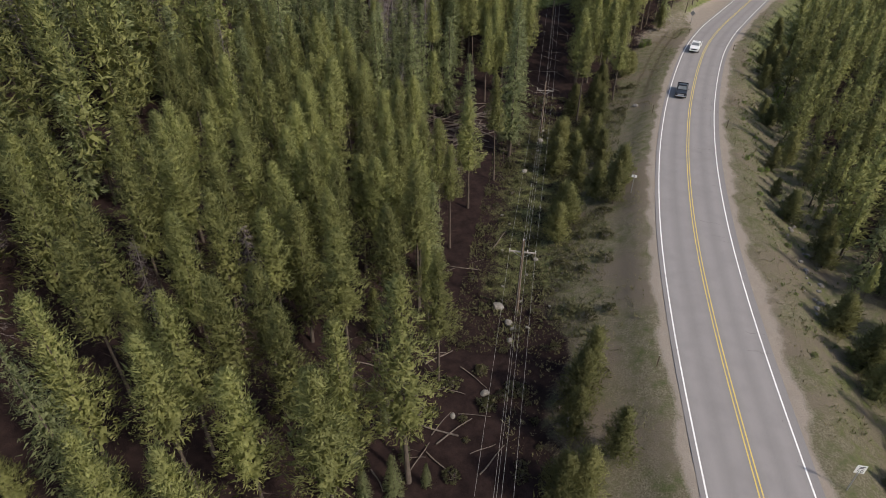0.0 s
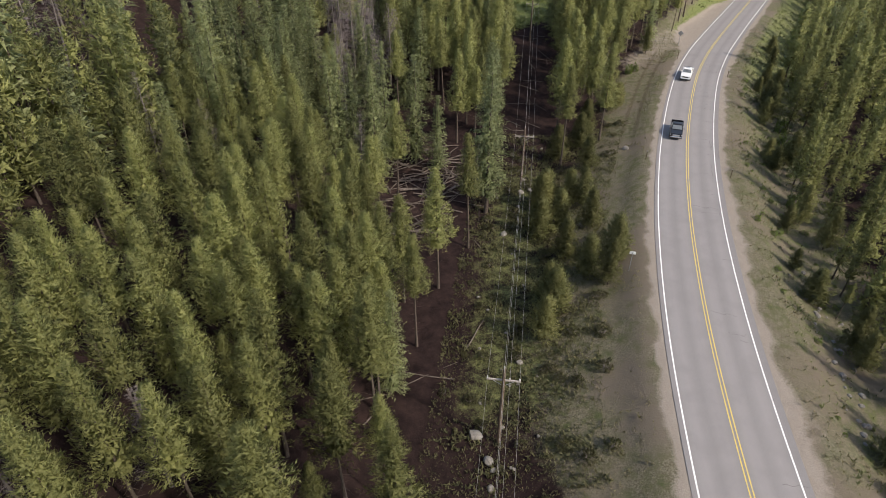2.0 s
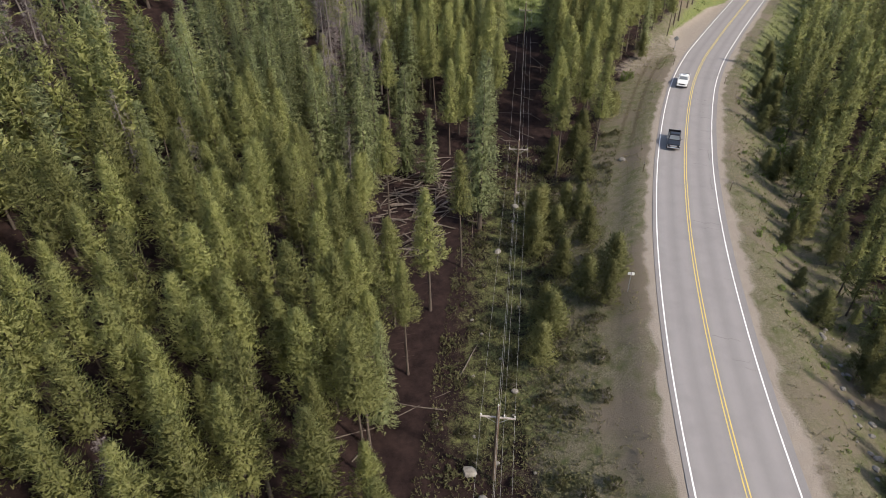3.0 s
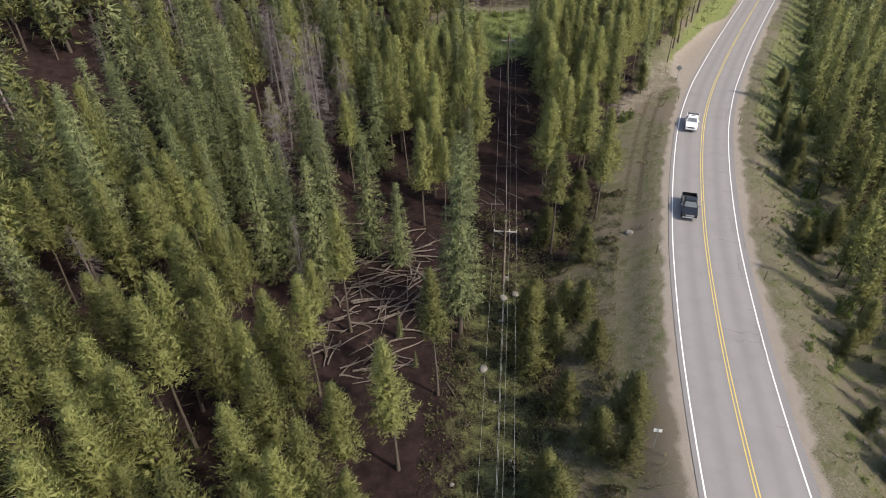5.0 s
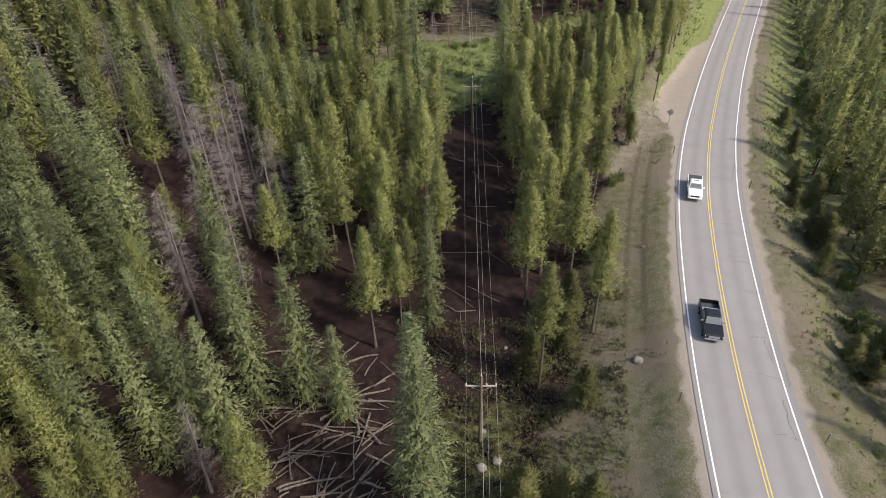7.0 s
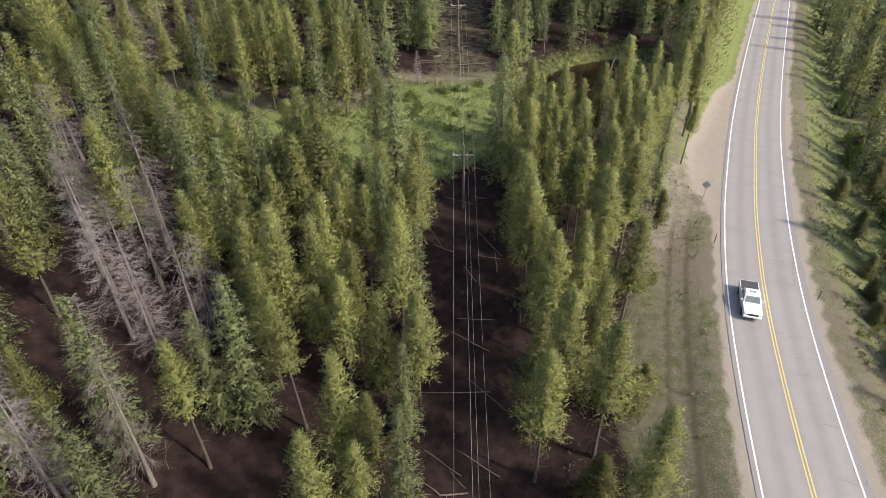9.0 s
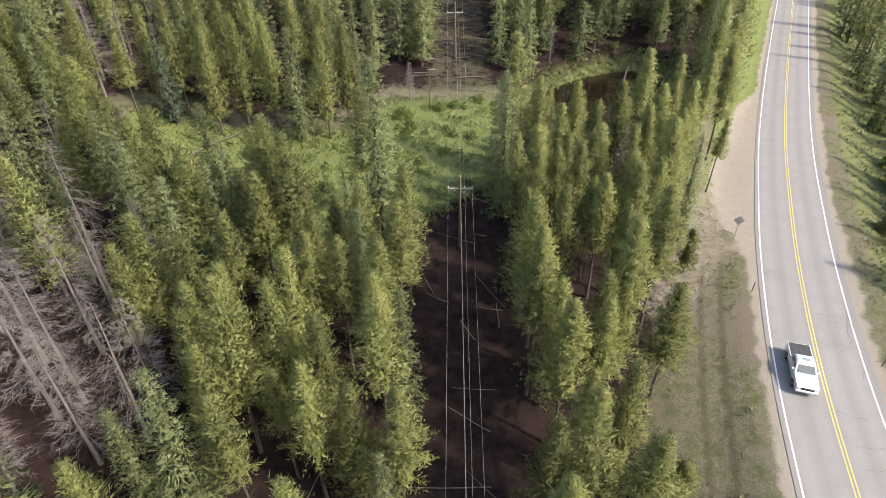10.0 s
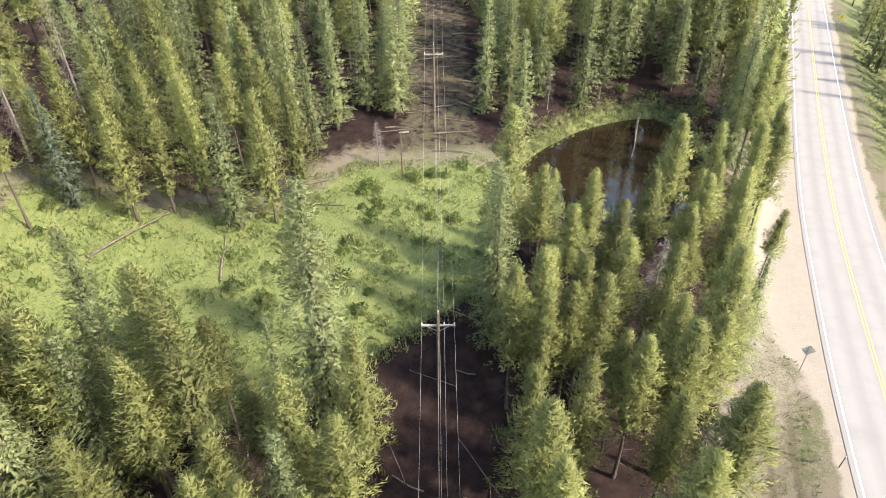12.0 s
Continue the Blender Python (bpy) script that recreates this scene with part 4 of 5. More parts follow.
def wooden_post(x, y, high):
    post = tagged(new("wooden_post"), "thin old wooden post with a short top bar", "post")
    part("shaft", rod(bmesh.new(), (0, 0, -0.3), (0, 0, high), 0.09, 0.07, 10), POLEWOOD, post)
    part("bar", box(bmesh.new(), (1.1, 0.08, 0.09), (0.4, 0.1, high - 0.12), 0.01), ARMWOOD, post, "weathered timber bar")
    post.matrix_basis = pose(x, y, float(land(x, y)))


wooden_post(23.1, 164.3, 5.6)


def power_wire(offset, height, sag, thick):
    pts = []
    right = np.array((LINE_WAY[1], -LINE_WAY[0]))
    tops = [(*(np.array(p) + right * offset), float(land(*p)) + height) for p in POLES]
    for a, b in zip(tops, tops[1:]):
        for t in np.arange(16) / 16:
            p = np.array(a) * (1 - t) + np.array(b) * t
            p[2] -= sag * 4 * t * (1 - t)
            pts.append(p)
    pts.append(np.array(tops[-1]))
    cu = bpy.data.curves.new("power_wire", "CURVE")
    cu.dimensions, cu.bevel_depth, cu.bevel_resolution = "3D", thick, 1
    sp = cu.splines.new("POLY")
    sp.points.add(len(pts) - 1)
    for q, p in zip(sp.points, pts):
        q.co = (*p, 1)
    cu.materials.append(WIRE)
    tagged(new("power_wire", cu), "thin pale overhead wire slung between poles", "wire", "wires of the power line")


for px, py in POLES:
    utility_pole(px, py)
for off, hh, sag in ((-1.18, POLE_HEIGHT - ARM_DROP + 0.25, 0.7), (0.45, POLE_HEIGHT - ARM_DROP + 0.25, 0.75), (1.18, POLE_HEIGHT - ARM_DROP + 0.25, 0.7), (0.0, POLE_HEIGHT + 0.2, 0.6), (0.12, POLE_HEIGHT - 3.2, 0.8)):
    power_wire(off, hh, sag, 0.0088)


# ---- shrubs, tussocks and grass ----
def shrubs():
    """Willows of the meadow, low shrubs of the open strip and the bank."""
    rng = np.random.default_rng(17)
    models = {}

    def shrub(kind, x, y, height):
        if kind not in models:
            if kind[0] == "willow":
                crown, wood = shrub_arrays(1.6, 1.1, 5 + kind[1], 190, 0.2, 0.3)
                models[kind] = tree_thing("willow_shrub", crown, wood, LEAF, GREY, "bright green leafy willow shrub in the grass", "shrub", "willows of the meadow and bank")
            elif kind[0] == "aspen":
                crown, wood = shrub_arrays(4.0, 1.3, 9 + kind[1], 330, 0.26, 0.34)
                models[kind] = tree_thing("aspen_sapling", crown, wood, LEAF, GREY, "young bright green broadleaf tree on the bank", "tree", "young broadleaf trees below the road")
            else:
                crown, wood = shrub_arrays(0.75, 0.7, 13 + kind[1], 110, 0.15, 0.3)
                models[kind] = tree_thing("low_shrub", crown, wood, SAGE, GREY, "low olive-brown shrub on rough ground", "shrub", "low shrubs of the open strip")
            ob, base = models[kind], {"willow": 1.6, "aspen": 4.0, "low": 0.75}[kind[0]]
            ob["high"] = base
        else:
            ob = copy_thing(models[kind], Matrix())
            base = models[kind]["high"]
        s = height / base
        ob.matrix_basis = Matrix.LocRotScale((x, y, float(land(x, y)) - 0.03), Euler((0, 0, x * 7.7 + y)), (s * 1.1, s * 1.1, s))

    n = 0
    while n < 56:
        x, y = rng.uniform(-20, 37), rng.uniform(135, 171)
        if inside(MEADOW, x, y) > 0.3 and (x > 14 or rng.uniform() < 0.25):
            shrub(("willow", n % 3), x, y, rng.uniform(0.6, 1.5))
            n += 1
    for i in range(16):
        a = i / 16 * 6.283
        x, y = 51 + 15.5 * math.cos(a), 169 + 14 * math.sin(a)
        if -4.5 < inside(POND, x, y) < -0.8:
            shrub(("willow", i % 3), x, y, rng.uniform(0.8, 1.6))
    for x, y, h in ((83.1, 144.4, 5), (68.5, 115.8, 4.5), (65, 108.8, 3.8), (87.9, 151.4, 4.6), (75.7, 128, 3.5), (56.5, 96.9, 3.2), (47.1, 74.6, 3), (94.5, 162.9, 4.5), (78.1, 133.5, 3.4), (53.8, 91.1, 3.6), (72, 121.1, 3), (105.3, 179.5, 4), (38.5, 118.9, 2.6), (39.8, 119.6, 2.2)):
        shrub(("aspen", int(x) % 3), x, y, h)
    for i in range(34):
        x, y = rng.uniform(-10, 9), rng.uniform(22, 37)
        shrub(("low", i % 3), x, y, rng.uniform(0.35, 0.9))
    n = 0
    while n < 200:
        x, y = rng.uniform(0, 60), rng.uniform(26, 150)
        d, s = float(road_off(x, y)), float(line_off(x, y))
        if (s > -6 and d < -8.5 and y < 99) or 7.2 < d < 16:
            shrub(("low", n % 3) if d < 0 else ("willow", n % 3), x, y, rng.uniform(0.4, 1.1) if d < 0 else rng.uniform(0.3, 0.8))
            n += 1


shrubs()


def tufts(name, label, leaf, count, seed, area, accept, size, wide=0.22):
    """Uncounted grass: small fans of blades over an area."""
    rng = np.random.default_rng(seed)
    x, y = rng.uniform(area[0], area[1], count), rng.uniform(area[2], area[3], count)
    keep = accept(x, y, road_off(x, y), line_off(x, y), rng)
    x, y = x[keep], y[keep]
    c = np.stack([x, y, land(x, y) + 0.02], 1)
    patch = 0.75 + 0.45 * np.sin(x * 0.7 + 2 * np.sin(y * 0.4)) * np.sin(y * 0.9 + x * 0.3)
    pts, tris = clumps(c, np.tile((0, 0, 1.0), (len(c), 1)), rng.uniform(0.6, 1.4, len(c)) * size * patch, 4, 0.6, wide, rng)
    tagged(new(name, tri_mesh(name, pts, tris, leaf)), label, "grass", kind="stuff")


tufts("meadow_grass", "lush uneven green grass of the wet meadow", GRASS, 52000, 3, (-25, 70, 133, 186),
      lambda x, y, d, s, rng: (inside(MEADOW, x, y) > -1.5) | ((inside(POND, x, y) < 0.3) & (inside(POND, x, y) > -4) & (rng.uniform(0, 1, len(x)) < 0.8)), 0.4)
tufts("bank_grass", "green grass of the roadside bank", GRASS, 60000, 5, (28, 130, 25, 225),
      lambda x, y, d, s, rng: ((d > 7.0) & (d < 16) & (rng.uniform(0, 1, len(x)) < np.interp(y, [60, 130], [0.35, 0.9]))) | ((d < -6.5) & (d > -10) & (y > 146) & (inside(TURNOUT, x, y) < -0.5)), 0.38)
tufts("dry_grass", "sparse dry straw-coloured grass of the verge", STRAW, 60000, 4, (5, 75, 24, 150),
      lambda x, y, d, s, rng: (((s > -5) & (d < -5.6) & (d > -17) & (y < 140)) | ((d > 5.6) & (d < 10))) & (rng.uniform(0, 1, len(x)) < 0.6) & (inside(TURNOUT, x, y) < 0), 0.26)
tufts("strip_grass", "olive green grass under the power line", SAGE, 26000, 6, (0, 34, 36, 99),
      lambda x, y, d, s, rng: (s > -6.5) & (d < -9), 0.34, 0.28)


# ---- boulders ----
def boulder_mesh(seed):
    rng = np.random.default_rng(seed)
    bm = bmesh.new()
    bmesh.ops.create_icosphere(bm, subdivisions=2, radius=0.5)
    for v in bm.verts:
        k = 1 + 0.22 * noise.noise(v.co * 2.3 + Vector((seed, 0, 0))) + 0.1 * noise.noise(v.co * 6 + Vector((0, seed, 0)))
        v.co = Vector((v.co.x * k * 1.15, v.co.y * k * 0.95, v.co.z * k * 0.72))
    me = bpy.data.meshes.new("boulder")
    bm.to_mesh(me)
    bm.free()
    me.materials.append(ROCK)
    return me


def boulders():
    meshes = [boulder_mesh(3 + i) for i in range(5)]
    rng = np.random.default_rng(23)
    spots = [(5.4, 42.2, 1.05), (6.2, 39.7, 0.85), (6.5, 38.9, 0.5), (6.2, 37.4, 0.6), (7.6, 42.7, 0.4), (29.9, 89, 0.9), (10.8, 71.9, 0.8), (14.2, 82.2, 0.85), (15.6, 82.6, 0.85), (13.4, 78.6, 0.5),
             (15.6, 79.9, 0.5), (9.9, 49.9, 0.6), (10.1, 27, 1.1), (3.6, 31.2, 0.7), (0.9, 28.8, 0.5), (16.7, 78.9, 0.45), (15, 85.7, 0.6), (19.1, 95.1, 0.4)]
    for i in range(34):
        y = rng.uniform(38, 62)
        spots.append((35.3 + 0.28 * (y - 40) + rng.normal(0, 0.8), y, rng.uniform(0.2, 0.6)))
    for i in range(30):
        y = rng.uniform(38, 90)
        spots.append((14.53 + (y - 84.61) * 0.160 + rng.normal(0.5, 2.2), y, rng.uniform(0.15, 0.38)))
    for i in range(16):
        t = rng.uniform(0, 1)
        spots.append((40 + 13 * t + rng.normal(0, 0.7), 123 + 17 * t + rng.normal(0, 0.7), rng.uniform(0.15, 0.4)))
    for i, (x, y, w) in enumerate(spots):
        ob = tagged(new("boulder", meshes[i % 5]), "pale grey granite boulder lying on rough ground", "rock", "boulders along the road and power line")
        ob.matrix_basis = Matrix.LocRotScale((x, y, float(land(x, y)) + 0.16 * w), Euler((0.2 * math.sin(i), 0.2, i * 1.7)), (w, w, w))


boulders()


# ---- fallen timber ----
def log_mesh(seed):
    rng = np.random.default_rng(seed)
    rings, sides = 6, 8
    x = np.linspace(-0.5, 0.5, rings)
    bend = 0.02 * np.sin(x * 5 + seed)
    r = np.linspace(1.0, 0.55, rings) * (1 + rng.normal(0, 0.05, rings))
    a = np.linspace(0, 2 * np.pi, sides, endpoint=False)
    pts = [(xx, (b + rr * math.cos(t) * 0.02) , rr * math.sin(t) * 0.02) for xx, b, rr in zip(x, bend, r) for t in a]
    faces = [(i * sides + j, i * sides + (j + 1) % sides, (i + 1) * sides + (j + 1) % sides, (i + 1) * sides + j) for i in range(rings - 1) for j in range(sides)]
    faces += [tuple(range(sides))[::-1], tuple(range((rings - 1) * sides, rings * sides))]
    return mesh_of("fallen_log", pts, faces, LOGWOOD)


def fallen_logs():
    meshes = [log_mesh(i) for i in range(4)]
    rng = np.random.default_rng(31)
    count = [0]

    def log(a, b, thick, lift=0.0, label="weathered bare fallen log on the ground", group="fallen logs of the clearing"):
        za, zb = float(land(*a)) + thick * 0.6 + lift, float(land(*b)) + thick * 0.6 + lift * 0.5
        p, q = Vector((*a, za)), Vector((*b, zb))
        way = q - p
        ob = tagged(new("fallen_log", meshes[count[0] % 4]), label, "log", group)
        count[0] += 1
        k = thick / 0.02
        ob.matrix_basis = Matrix.LocRotScale((p + q) / 2, way.to_track_quat("X", "Z"), (way.length, k, k))

    n = 0
    while n < 130:
        x, y = rng.uniform(-5.5, 9), rng.uniform(71, 98)
        if inside(CLEARING, x, y) < 0.4:
            continue
        a = rng.normal(0.1, 0.55) if y > 89 else rng.normal(0.25, 0.75)
        half = rng.uniform(0.8, 2.6)
        log((x - half * math.cos(a), y - half * math.sin(a)), (x + half * math.cos(a), y + half * math.sin(a)), rng.uniform(0.05, 0.13), rng.uniform(0, 0.45))
        n += 1
    log((-7.6, 153.5), (-1.9, 161.5), 0.12, 0.2, label="long pale fallen trunk in the meadow grass", group="fallen trunks in the meadow")
    log((4.5, 150.2), (4.2, 156.9), 0.1, 0.2, label="long pale fallen trunk in the meadow grass", group="fallen trunks in the meadow")
    log((58.5, 178.1), (52.2, 167), 0.16, 0.7, "pale fallen trunk lying in the pond", "fallen trunks in the pond")
    log((9.4, 163.6), (14.7, 165.3), 0.14)
    log((10.9, 161.4), (16.3, 160), 0.11)
    for i in range(26):
        y = rng.uniform(168, 205)
        x, a, half = 14.53 + (y - 84.61) * 0.160 + rng.uniform(-6, 6), rng.normal(-0.25, 0.3), rng.uniform(1.0, 3.2)
        log((x - half * math.cos(a), y - half * math.sin(a)), (x + half * math.cos(a), y + half * math.sin(a)), rng.uniform(0.06, 0.12), rng.uniform(0, 0.2), "pale fallen trunk on the cleared strip", "fallen trunks of the cleared strip")
    for i in range(22):
        x, y, a, half = rng.uniform(-10, 4), rng.uniform(22, 36), rng.normal(0.2, 0.6), rng.uniform(0.5, 1.9)
        log((x - half * math.cos(a), y - half * math.sin(a)), (x + half * math.cos(a), y + half * math.sin(a)), rng.uniform(0.03, 0.08), rng.uniform(0, 0.3), "grey fallen trunk on the dark forest floor", "fallen trunks of the forest floor")
    for i in range(60):
        y = rng.uniform(24, 150)
        left = rng.uniform() < 0.75
        s = rng.uniform(-16, -3) if left else rng.uniform(-4, 4)
        if not left and y < 95:
            y = rng.uniform(95, 140)
        x = 14.53 + (y - 84.61) * 0.160 + s
        if inside(MEADOW, x, y) > 0:
            continue
        a, half = rng.uniform(0, 3.14), rng.uniform(0.8, 3.2)
        log((x - half * math.cos(a), y - half * math.sin(a)), (x + half * math.cos(a), y + half * math.sin(a)), rng.uniform(0.03, 0.08), rng.uniform(0, 0.1), "grey fallen trunk on the dark forest floor", "fallen trunks of the forest floor")


fallen_logs()


# ---- signs and marker posts ----
def post_sign(x, y, turn, name, label, panel, reach):
    ob = tagged(new(name), label, "road sign")
    part("post", box(bmesh.new(), (0.07, 0.05, reach + 0.5), (0, 0, reach / 2 - 0.25), 0.006), STEEL, ob)
    panel(ob, reach)
    ob.matrix_basis = pose(x, y, float(land(x, y)), 0, 0, turn)
    return ob


def speed_panel(ob, z):
    plate = part("plate", box(bmesh.new(), (0.62, 0.02, 0.76), (0, -0.045, z - 0.3), 0.008), WHITE, ob, "white rectangular plate")
    for dz, w in ((0.0, 0.4), (-0.13, 0.3)):
        part("bar", box(bmesh.new(), (w, 0.004, 0.07), (0, -0.058, z - 0.06 + dz)), BLACK, plate)
    cu = bpy.data.curves.new("number", "FONT")
    cu.body, cu.size, cu.align_x, cu.extrude = "50", 0.42, "CENTER", 0.002
    cu.materials.append(BLACK)
    text = child("number", cu, plate)
    text.matrix_basis = pose(0, -0.059, z - 0.62, 90, 0, 0)


def diamond_back(ob, z):
    turn = Matrix.Rotation(radians(45), 4, "Y")
    plate = part("plate", box(bmesh.new(), (0.78, 0.012, 0.78), (0, 0.04, z - 0.3), 0.004, turn), STEEL, ob, "bare grey back of a diamond plate")
    part("brace", box(bmesh.new(), (0.8, 0.02, 0.04), (0, 0.028, z - 0.3)), STEEL, plate)


def diamond_front(ob, z):
    turn = Matrix.Rotation(radians(45), 4, "Y")
    plate = part("plate", box(bmesh.new(), (0.8, 0.012, 0.8), (0, -0.04, z - 0.3), 0.004, turn), SIGNYELLOW, ob, "yellow diamond plate")
    part("symbol", box(bmesh.new(), (0.12, 0.006, 0.42), (0, -0.05, z - 0.3)), BLACK, plate)


def small_plate(ob, z):
    part("plate", box(bmesh.new(), (0.6, 0.015, 0.34), (0, 0.04, z - 0.18), 0.004), WHITE, ob, "small white plate")


post_sign(26.94, 20.43, -10, "speed_limit_sign", "white speed limit sign on a steel post", speed_panel, 2.6)
post_sign(52.40, 132.98, -26, "warning_sign", "diamond warning sign seen from its grey back", diamond_back, 2.7)
post_sign(126.63, 223.78, -32, "warning_sign", "yellow diamond warning sign beside the road", diamond_front, 2.6)
post_sign(21.90, 59.09, -14, "road_sign", "small white sign on a thin steel post", small_plate, 2.3)
first_marker = None
for x, y in ((17.2, 30.9), (30.8, 83.1), (39.9, 77.6), (54.3, 113.5), (49.2, 124.2)):
    m = pose(x, y, float(land(x, y)), 2, 0, -20)
    if first_marker is None:
        first_marker = tagged(new("marker_post"), "thin dark roadside marker post with a reflector", "marker post", "marker posts of the road")
        part("stake", box(bmesh.new(), (0.09, 0.03, 1.6), (0, 0, 0.6), 0.005), POLEWOOD, first_marker)
        part("reflector", box(bmesh.new(), (0.075, 0.01, 0.12), (0, -0.021, 1.28), 0.003), WHITE, first_marker, "small pale reflector")
        first_marker.matrix_basis = m
    else:
        copy_thing(first_marker, m)


# ---- pickup trucks on the road ----
def paint(name, colour):
    m = Nodes(name)
    dust = m.ramp(m.noise(2.5, 5.0), 0.45, 0.8)
    m.surface(m.mix(m.math("MULTIPLY", dust, 0.06), colour, (0.3, 0.27, 0.23)), 0.3, 0.0, specular=0.4, coat=0.25)
    return m.mat


RUBBER = plain("tyre_rubber", (0.02, 0.02, 0.02), 0.85, vary=0.2)
CHROME = plain("chrome", (0.65, 0.65, 0.66), 0.18, 0.95, vary=0.05)
GLASS = plain("tinted_glass", (0.26, 0.285, 0.295), 0.07, vary=0.05, specular=1.0, coat=0.6)
LAMP = plain("lamp_glass", (0.75, 0.76, 0.78), 0.12, vary=0.05, specular=0.8)
RED = plain("tail_lamp", (0.35, 0.02, 0.02), 0.2, vary=0.1)
LINER = plain("bed_liner", (0.05, 0.05, 0.055), 0.8, vary=0.3)


def loft(bm, rings, cap=True):
    made = [[bm.verts.new(p) for p in ring] for ring in rings]
    for a, b in zip(made, made[1:]):
        for i in range(len(a)):
            j = (i + 1) % len(a)
            bm.faces.new((a[i], a[j], b[j], b[i]))
    if cap:
        bm.faces.new(made[0][::-1])
        bm.faces.new(made[-1])
    bmesh.ops.recalc_face_normals(bm, faces=bm.faces)
    return bm


def section(y, w, lo, hi, tuck=0.06):
    return [(-w + 0.05, y, lo), (w - 0.05, y, lo), (w, y, lo + 0.12), (w, y, hi - 0.2), (w - tuck, y, hi), (-w + tuck, y, hi), (-w, y, hi - 0.2), (-w, y, lo + 0.12)]


def pickup(x, y, turn, colour, label, covered):
    car = tagged(new("pickup_truck"), label, "pickup truck", "vehicles on the road")
    coat = paint("truck_paint", colour)
    body = part("body", loft(bmesh.new(), [section(2.88, 0.86, 0.5, 0.95), section(2.7, 0.97, 0.42, 1.08), section(1.35, 1.0, 0.4, 1.2, 0.05), section(1.2, 1.0, 0.4, 1.24), section(-0.75, 1.0, 0.4, 1.24), section(-0.85, 1.0, 0.4, 0.72, 0.02), section(-2.72, 1.0, 0.42, 0.72, 0.02), section(-2.8, 0.96, 0.5, 0.72, 0.02)]), coat, car)
    bm = bmesh.new()
    for sx in (-1, 1):
        box(bm, (0.09, 2.0, 0.56), (sx * 0.95, -1.8, 0.98), 0.03)
    box(bm, (1.82, 0.08, 0.56), (0, -2.76, 0.98), 0.03)
    part("bed_wall", bm, coat, body)
    if covered:
        part("bed_cover", box(bmesh.new(), (1.84, 1.9, 0.05), (0, -1.8, 1.25), 0.02), LINER, body, "dark flat cover over the bed")
    else:
        part("bed_floor", box(bmesh.new(), (1.78, 1.88, 0.03), (0, -1.8, 0.75)), LINER, body)
        part("tool_box", box(bmesh.new(), (1.8, 0.5, 0.42), (0, -1.1, 1.08), 0.03), CHROME, body, "bright metal tool box across the bed")

    def ring(z, front, back, w):
        return [(-w, back, z), (w, back, z), (w, front - 0.08, z), (w - 0.1, front, z), (-w + 0.1, front, z), (-w, front - 0.08, z)]

    cab = part("cab", loft(bmesh.new(), [ring(1.22, 1.32, -0.78, 0.95), ring(1.74, 0.62, -0.66, 0.8), ring(1.84, 0.42, -0.5, 0.68), ring(1.86, 0.3, -0.4, 0.55)]), coat, body, smooth=False)

    def pane(name, pts):
        bm = bmesh.new()
        vs = [bm.verts.new(p) for p in pts]
        bm.faces.new(vs)
        ext = bmesh.ops.solidify(bm, geom=bm.faces[:], thickness=0.008)
        part(name, bm, GLASS, cab, "tinted glass")

    pane("windscreen", [(-0.8, 1.285, 1.27), (0.8, 1.285, 1.27), (0.67, 0.68, 1.72), (-0.67, 0.68, 1.72)])
    pane("rear_window", [(0.8, -0.79, 1.3), (-0.8, -0.79, 1.3), (-0.68, -0.685, 1.68), (0.68, -0.685, 1.68)])
    for sx in (-1, 1):
        pane("side_window", [(sx * 0.945, 1.05, 1.28), (sx * 0.945, 0.3, 1.28), (sx * 0.832, 0.3, 1.69), (sx * 0.832, 0.58, 1.69)])
        pane("side_window", [(sx * 0.945, 0.2, 1.28), (sx * 0.945, -0.66, 1.28), (sx * 0.832, -0.58, 1.69), (sx * 0.832, 0.2, 1.69)])
        part("mirror", box(bmesh.new(), (0.24, 0.1, 0.2), (sx * 1.1, 0.98, 1.33), 0.03), coat if covered else CHROME, body)
        part("headlight", box(bmesh.new(), (0.34, 0.1, 0.18), (sx * 0.74, 2.8, 0.86), 0.03), LAMP, body, "clear headlight")
        part("tail_light", box(bmesh.new(), (0.1, 0.06, 0.34), (sx * 0.93, -2.79, 0.98), 0.015), RED, body, "red tail light")
        for wy in (1.85, -1.75):
            w = part("wheel", rod(bmesh.new(), (sx * 0.76, wy, 0.39), (sx * 1.01, wy, 0.39), 0.39, sides=22), RUBBER, car, "black tyre")
            part("rim", rod(bmesh.new(), (sx * 0.99, wy, 0.39), (sx * 1.02, wy, 0.39), 0.24, 0.2, sides=16), CHROME, w, "bright wheel rim")
    part("grille", box(bmesh.new(), (1.1, 0.06, 0.24), (0, 2.87, 0.83), 0.02), BLACK if covered else CHROME, body)
    part("bumper", box(bmesh.new(), (1.86, 0.16, 0.2), (0, 2.9, 0.56), 0.05), coat if covered else CHROME, body)
    part("rear_bumper", box(bmesh.new(), (1.8, 0.14, 0.17), (0, -2.86, 0.54), 0.04), CHROME, body)
    if covered:
        part("sunroof", box(bmesh.new(), (0.7, 0.36, 0.012), (0, 0.02, 1.866), 0.004), GLASS, cab, "dark roof panel")
    car.matrix_basis = pose(x, y, float(road_height(y)) - 0.02, 0, 0, turn)
    car.scale = (0.87, 0.87, 0.87)
    return car


pickup(37.6, 91.2, 158.8, (0.006, 0.006, 0.008), "black pickup truck with chrome bumper and tool box", False)
pickup(47.1, 113.8, 154.4, (0.72, 0.72, 0.71), "white pickup truck with a dark covered bed", True)


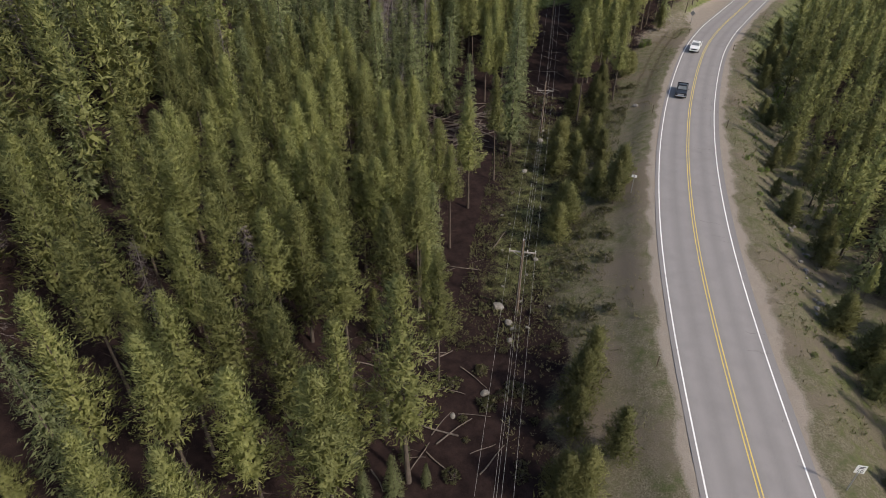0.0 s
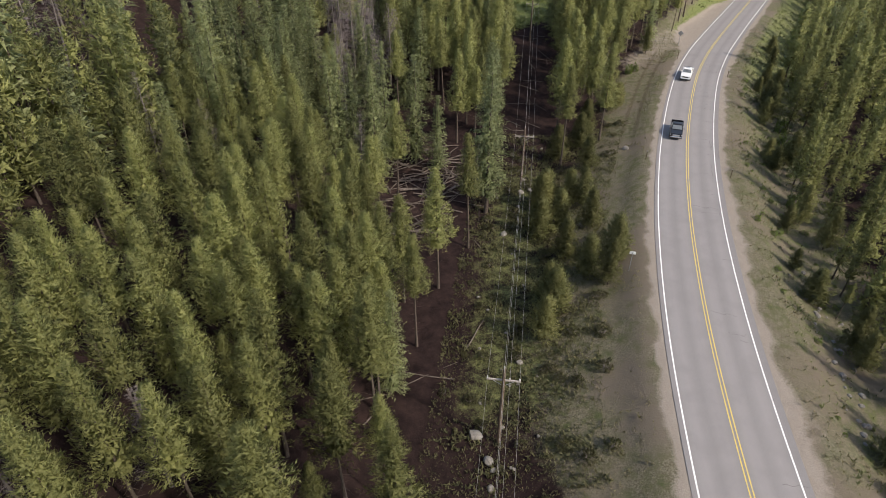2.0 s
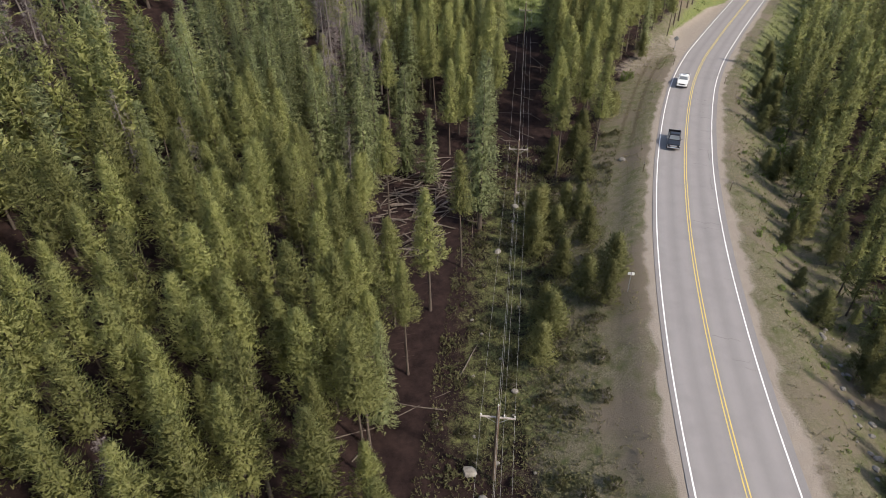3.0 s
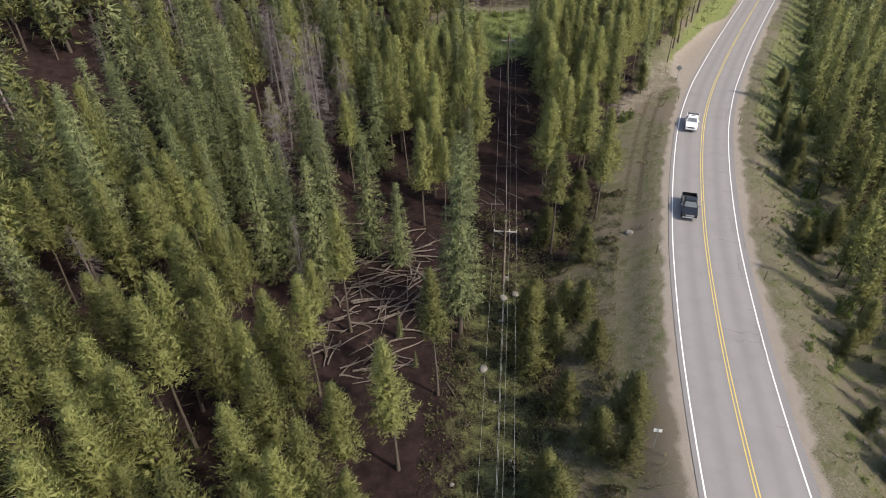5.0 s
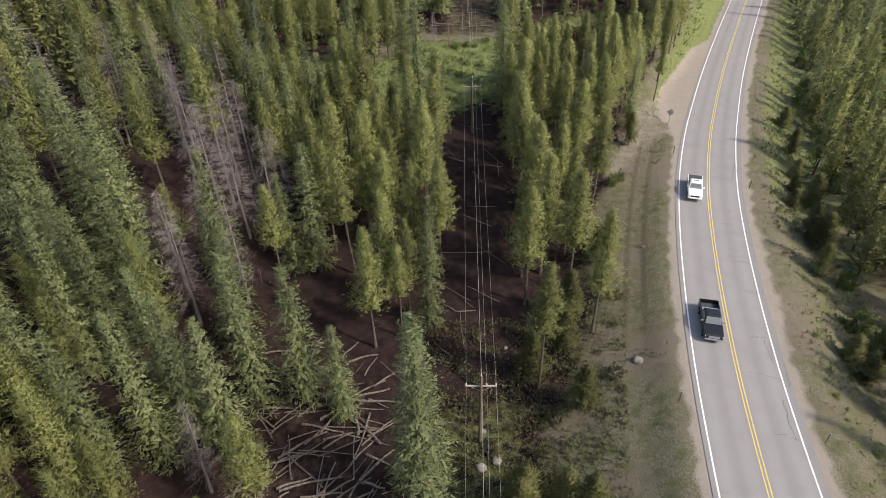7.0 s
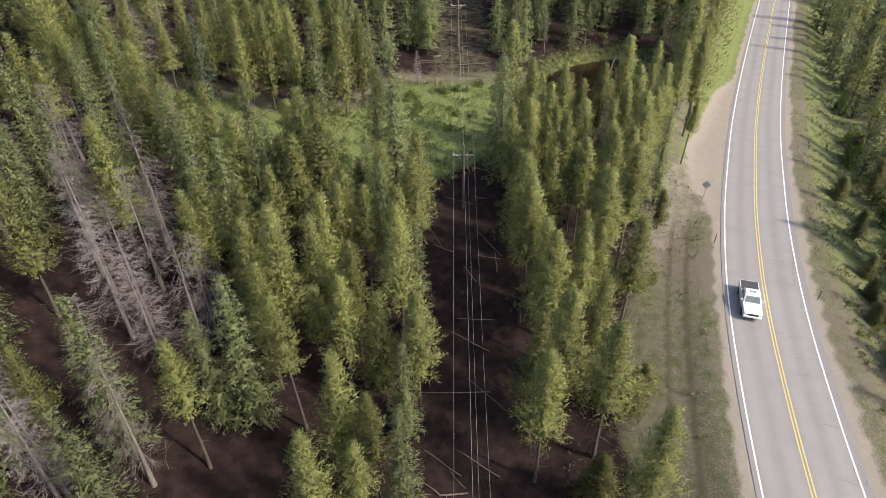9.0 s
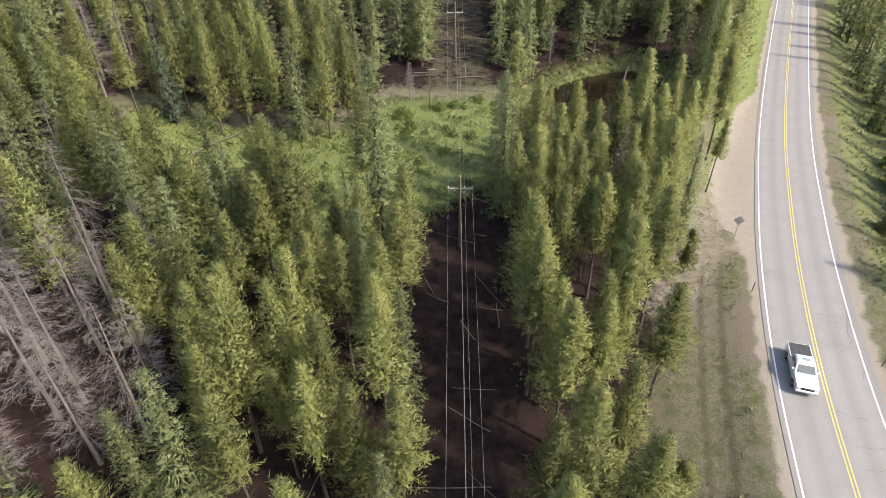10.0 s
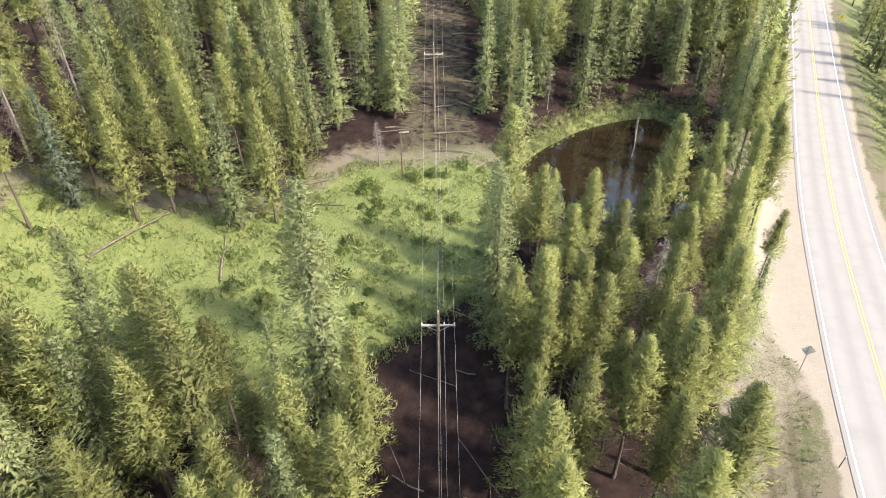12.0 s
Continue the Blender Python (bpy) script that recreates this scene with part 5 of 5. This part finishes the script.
# ---- cracks in the asphalt ----
def cracks():
    rng = np.random.default_rng(41)
    road = bpy.data.objects["road"]
    for i in range(46):
        k = int(rng.integers(44, 150))
        across = rng.uniform() < 0.55
        o, pts = rng.uniform(3.0, 3.9) if not across else rng.uniform(2.2, 4.0), []
        p = np.array([o, 0.0])
        for _ in range(int(rng.integers(5, 12))):
            pts.append(p.copy())
            p += (rng.normal(-0.25 if across else 0.0, 0.1), rng.normal(0.0 if across else 0.45, 0.12))
        verts, faces = [], []
        for q, (o2, along) in enumerate(pts):
            for e in (-1, 1):
                w = 0.014 * e
                c = ROAD[k] + ROAD_RIGHT[k] * min(o2 + (0 if across else w), 4.1) + ROAD_WAY[k] * (along + (w if across else 0))
                verts.append((*c, ROAD_Z[k] - 0.012 * abs(o2) + 0.009))
            if q:
                faces.append((2 * q - 2, 2 * q - 1, 2 * q + 1, 2 * q))
        child("crack", mesh_of("crack", verts, faces, CRACK), road)


cracks()
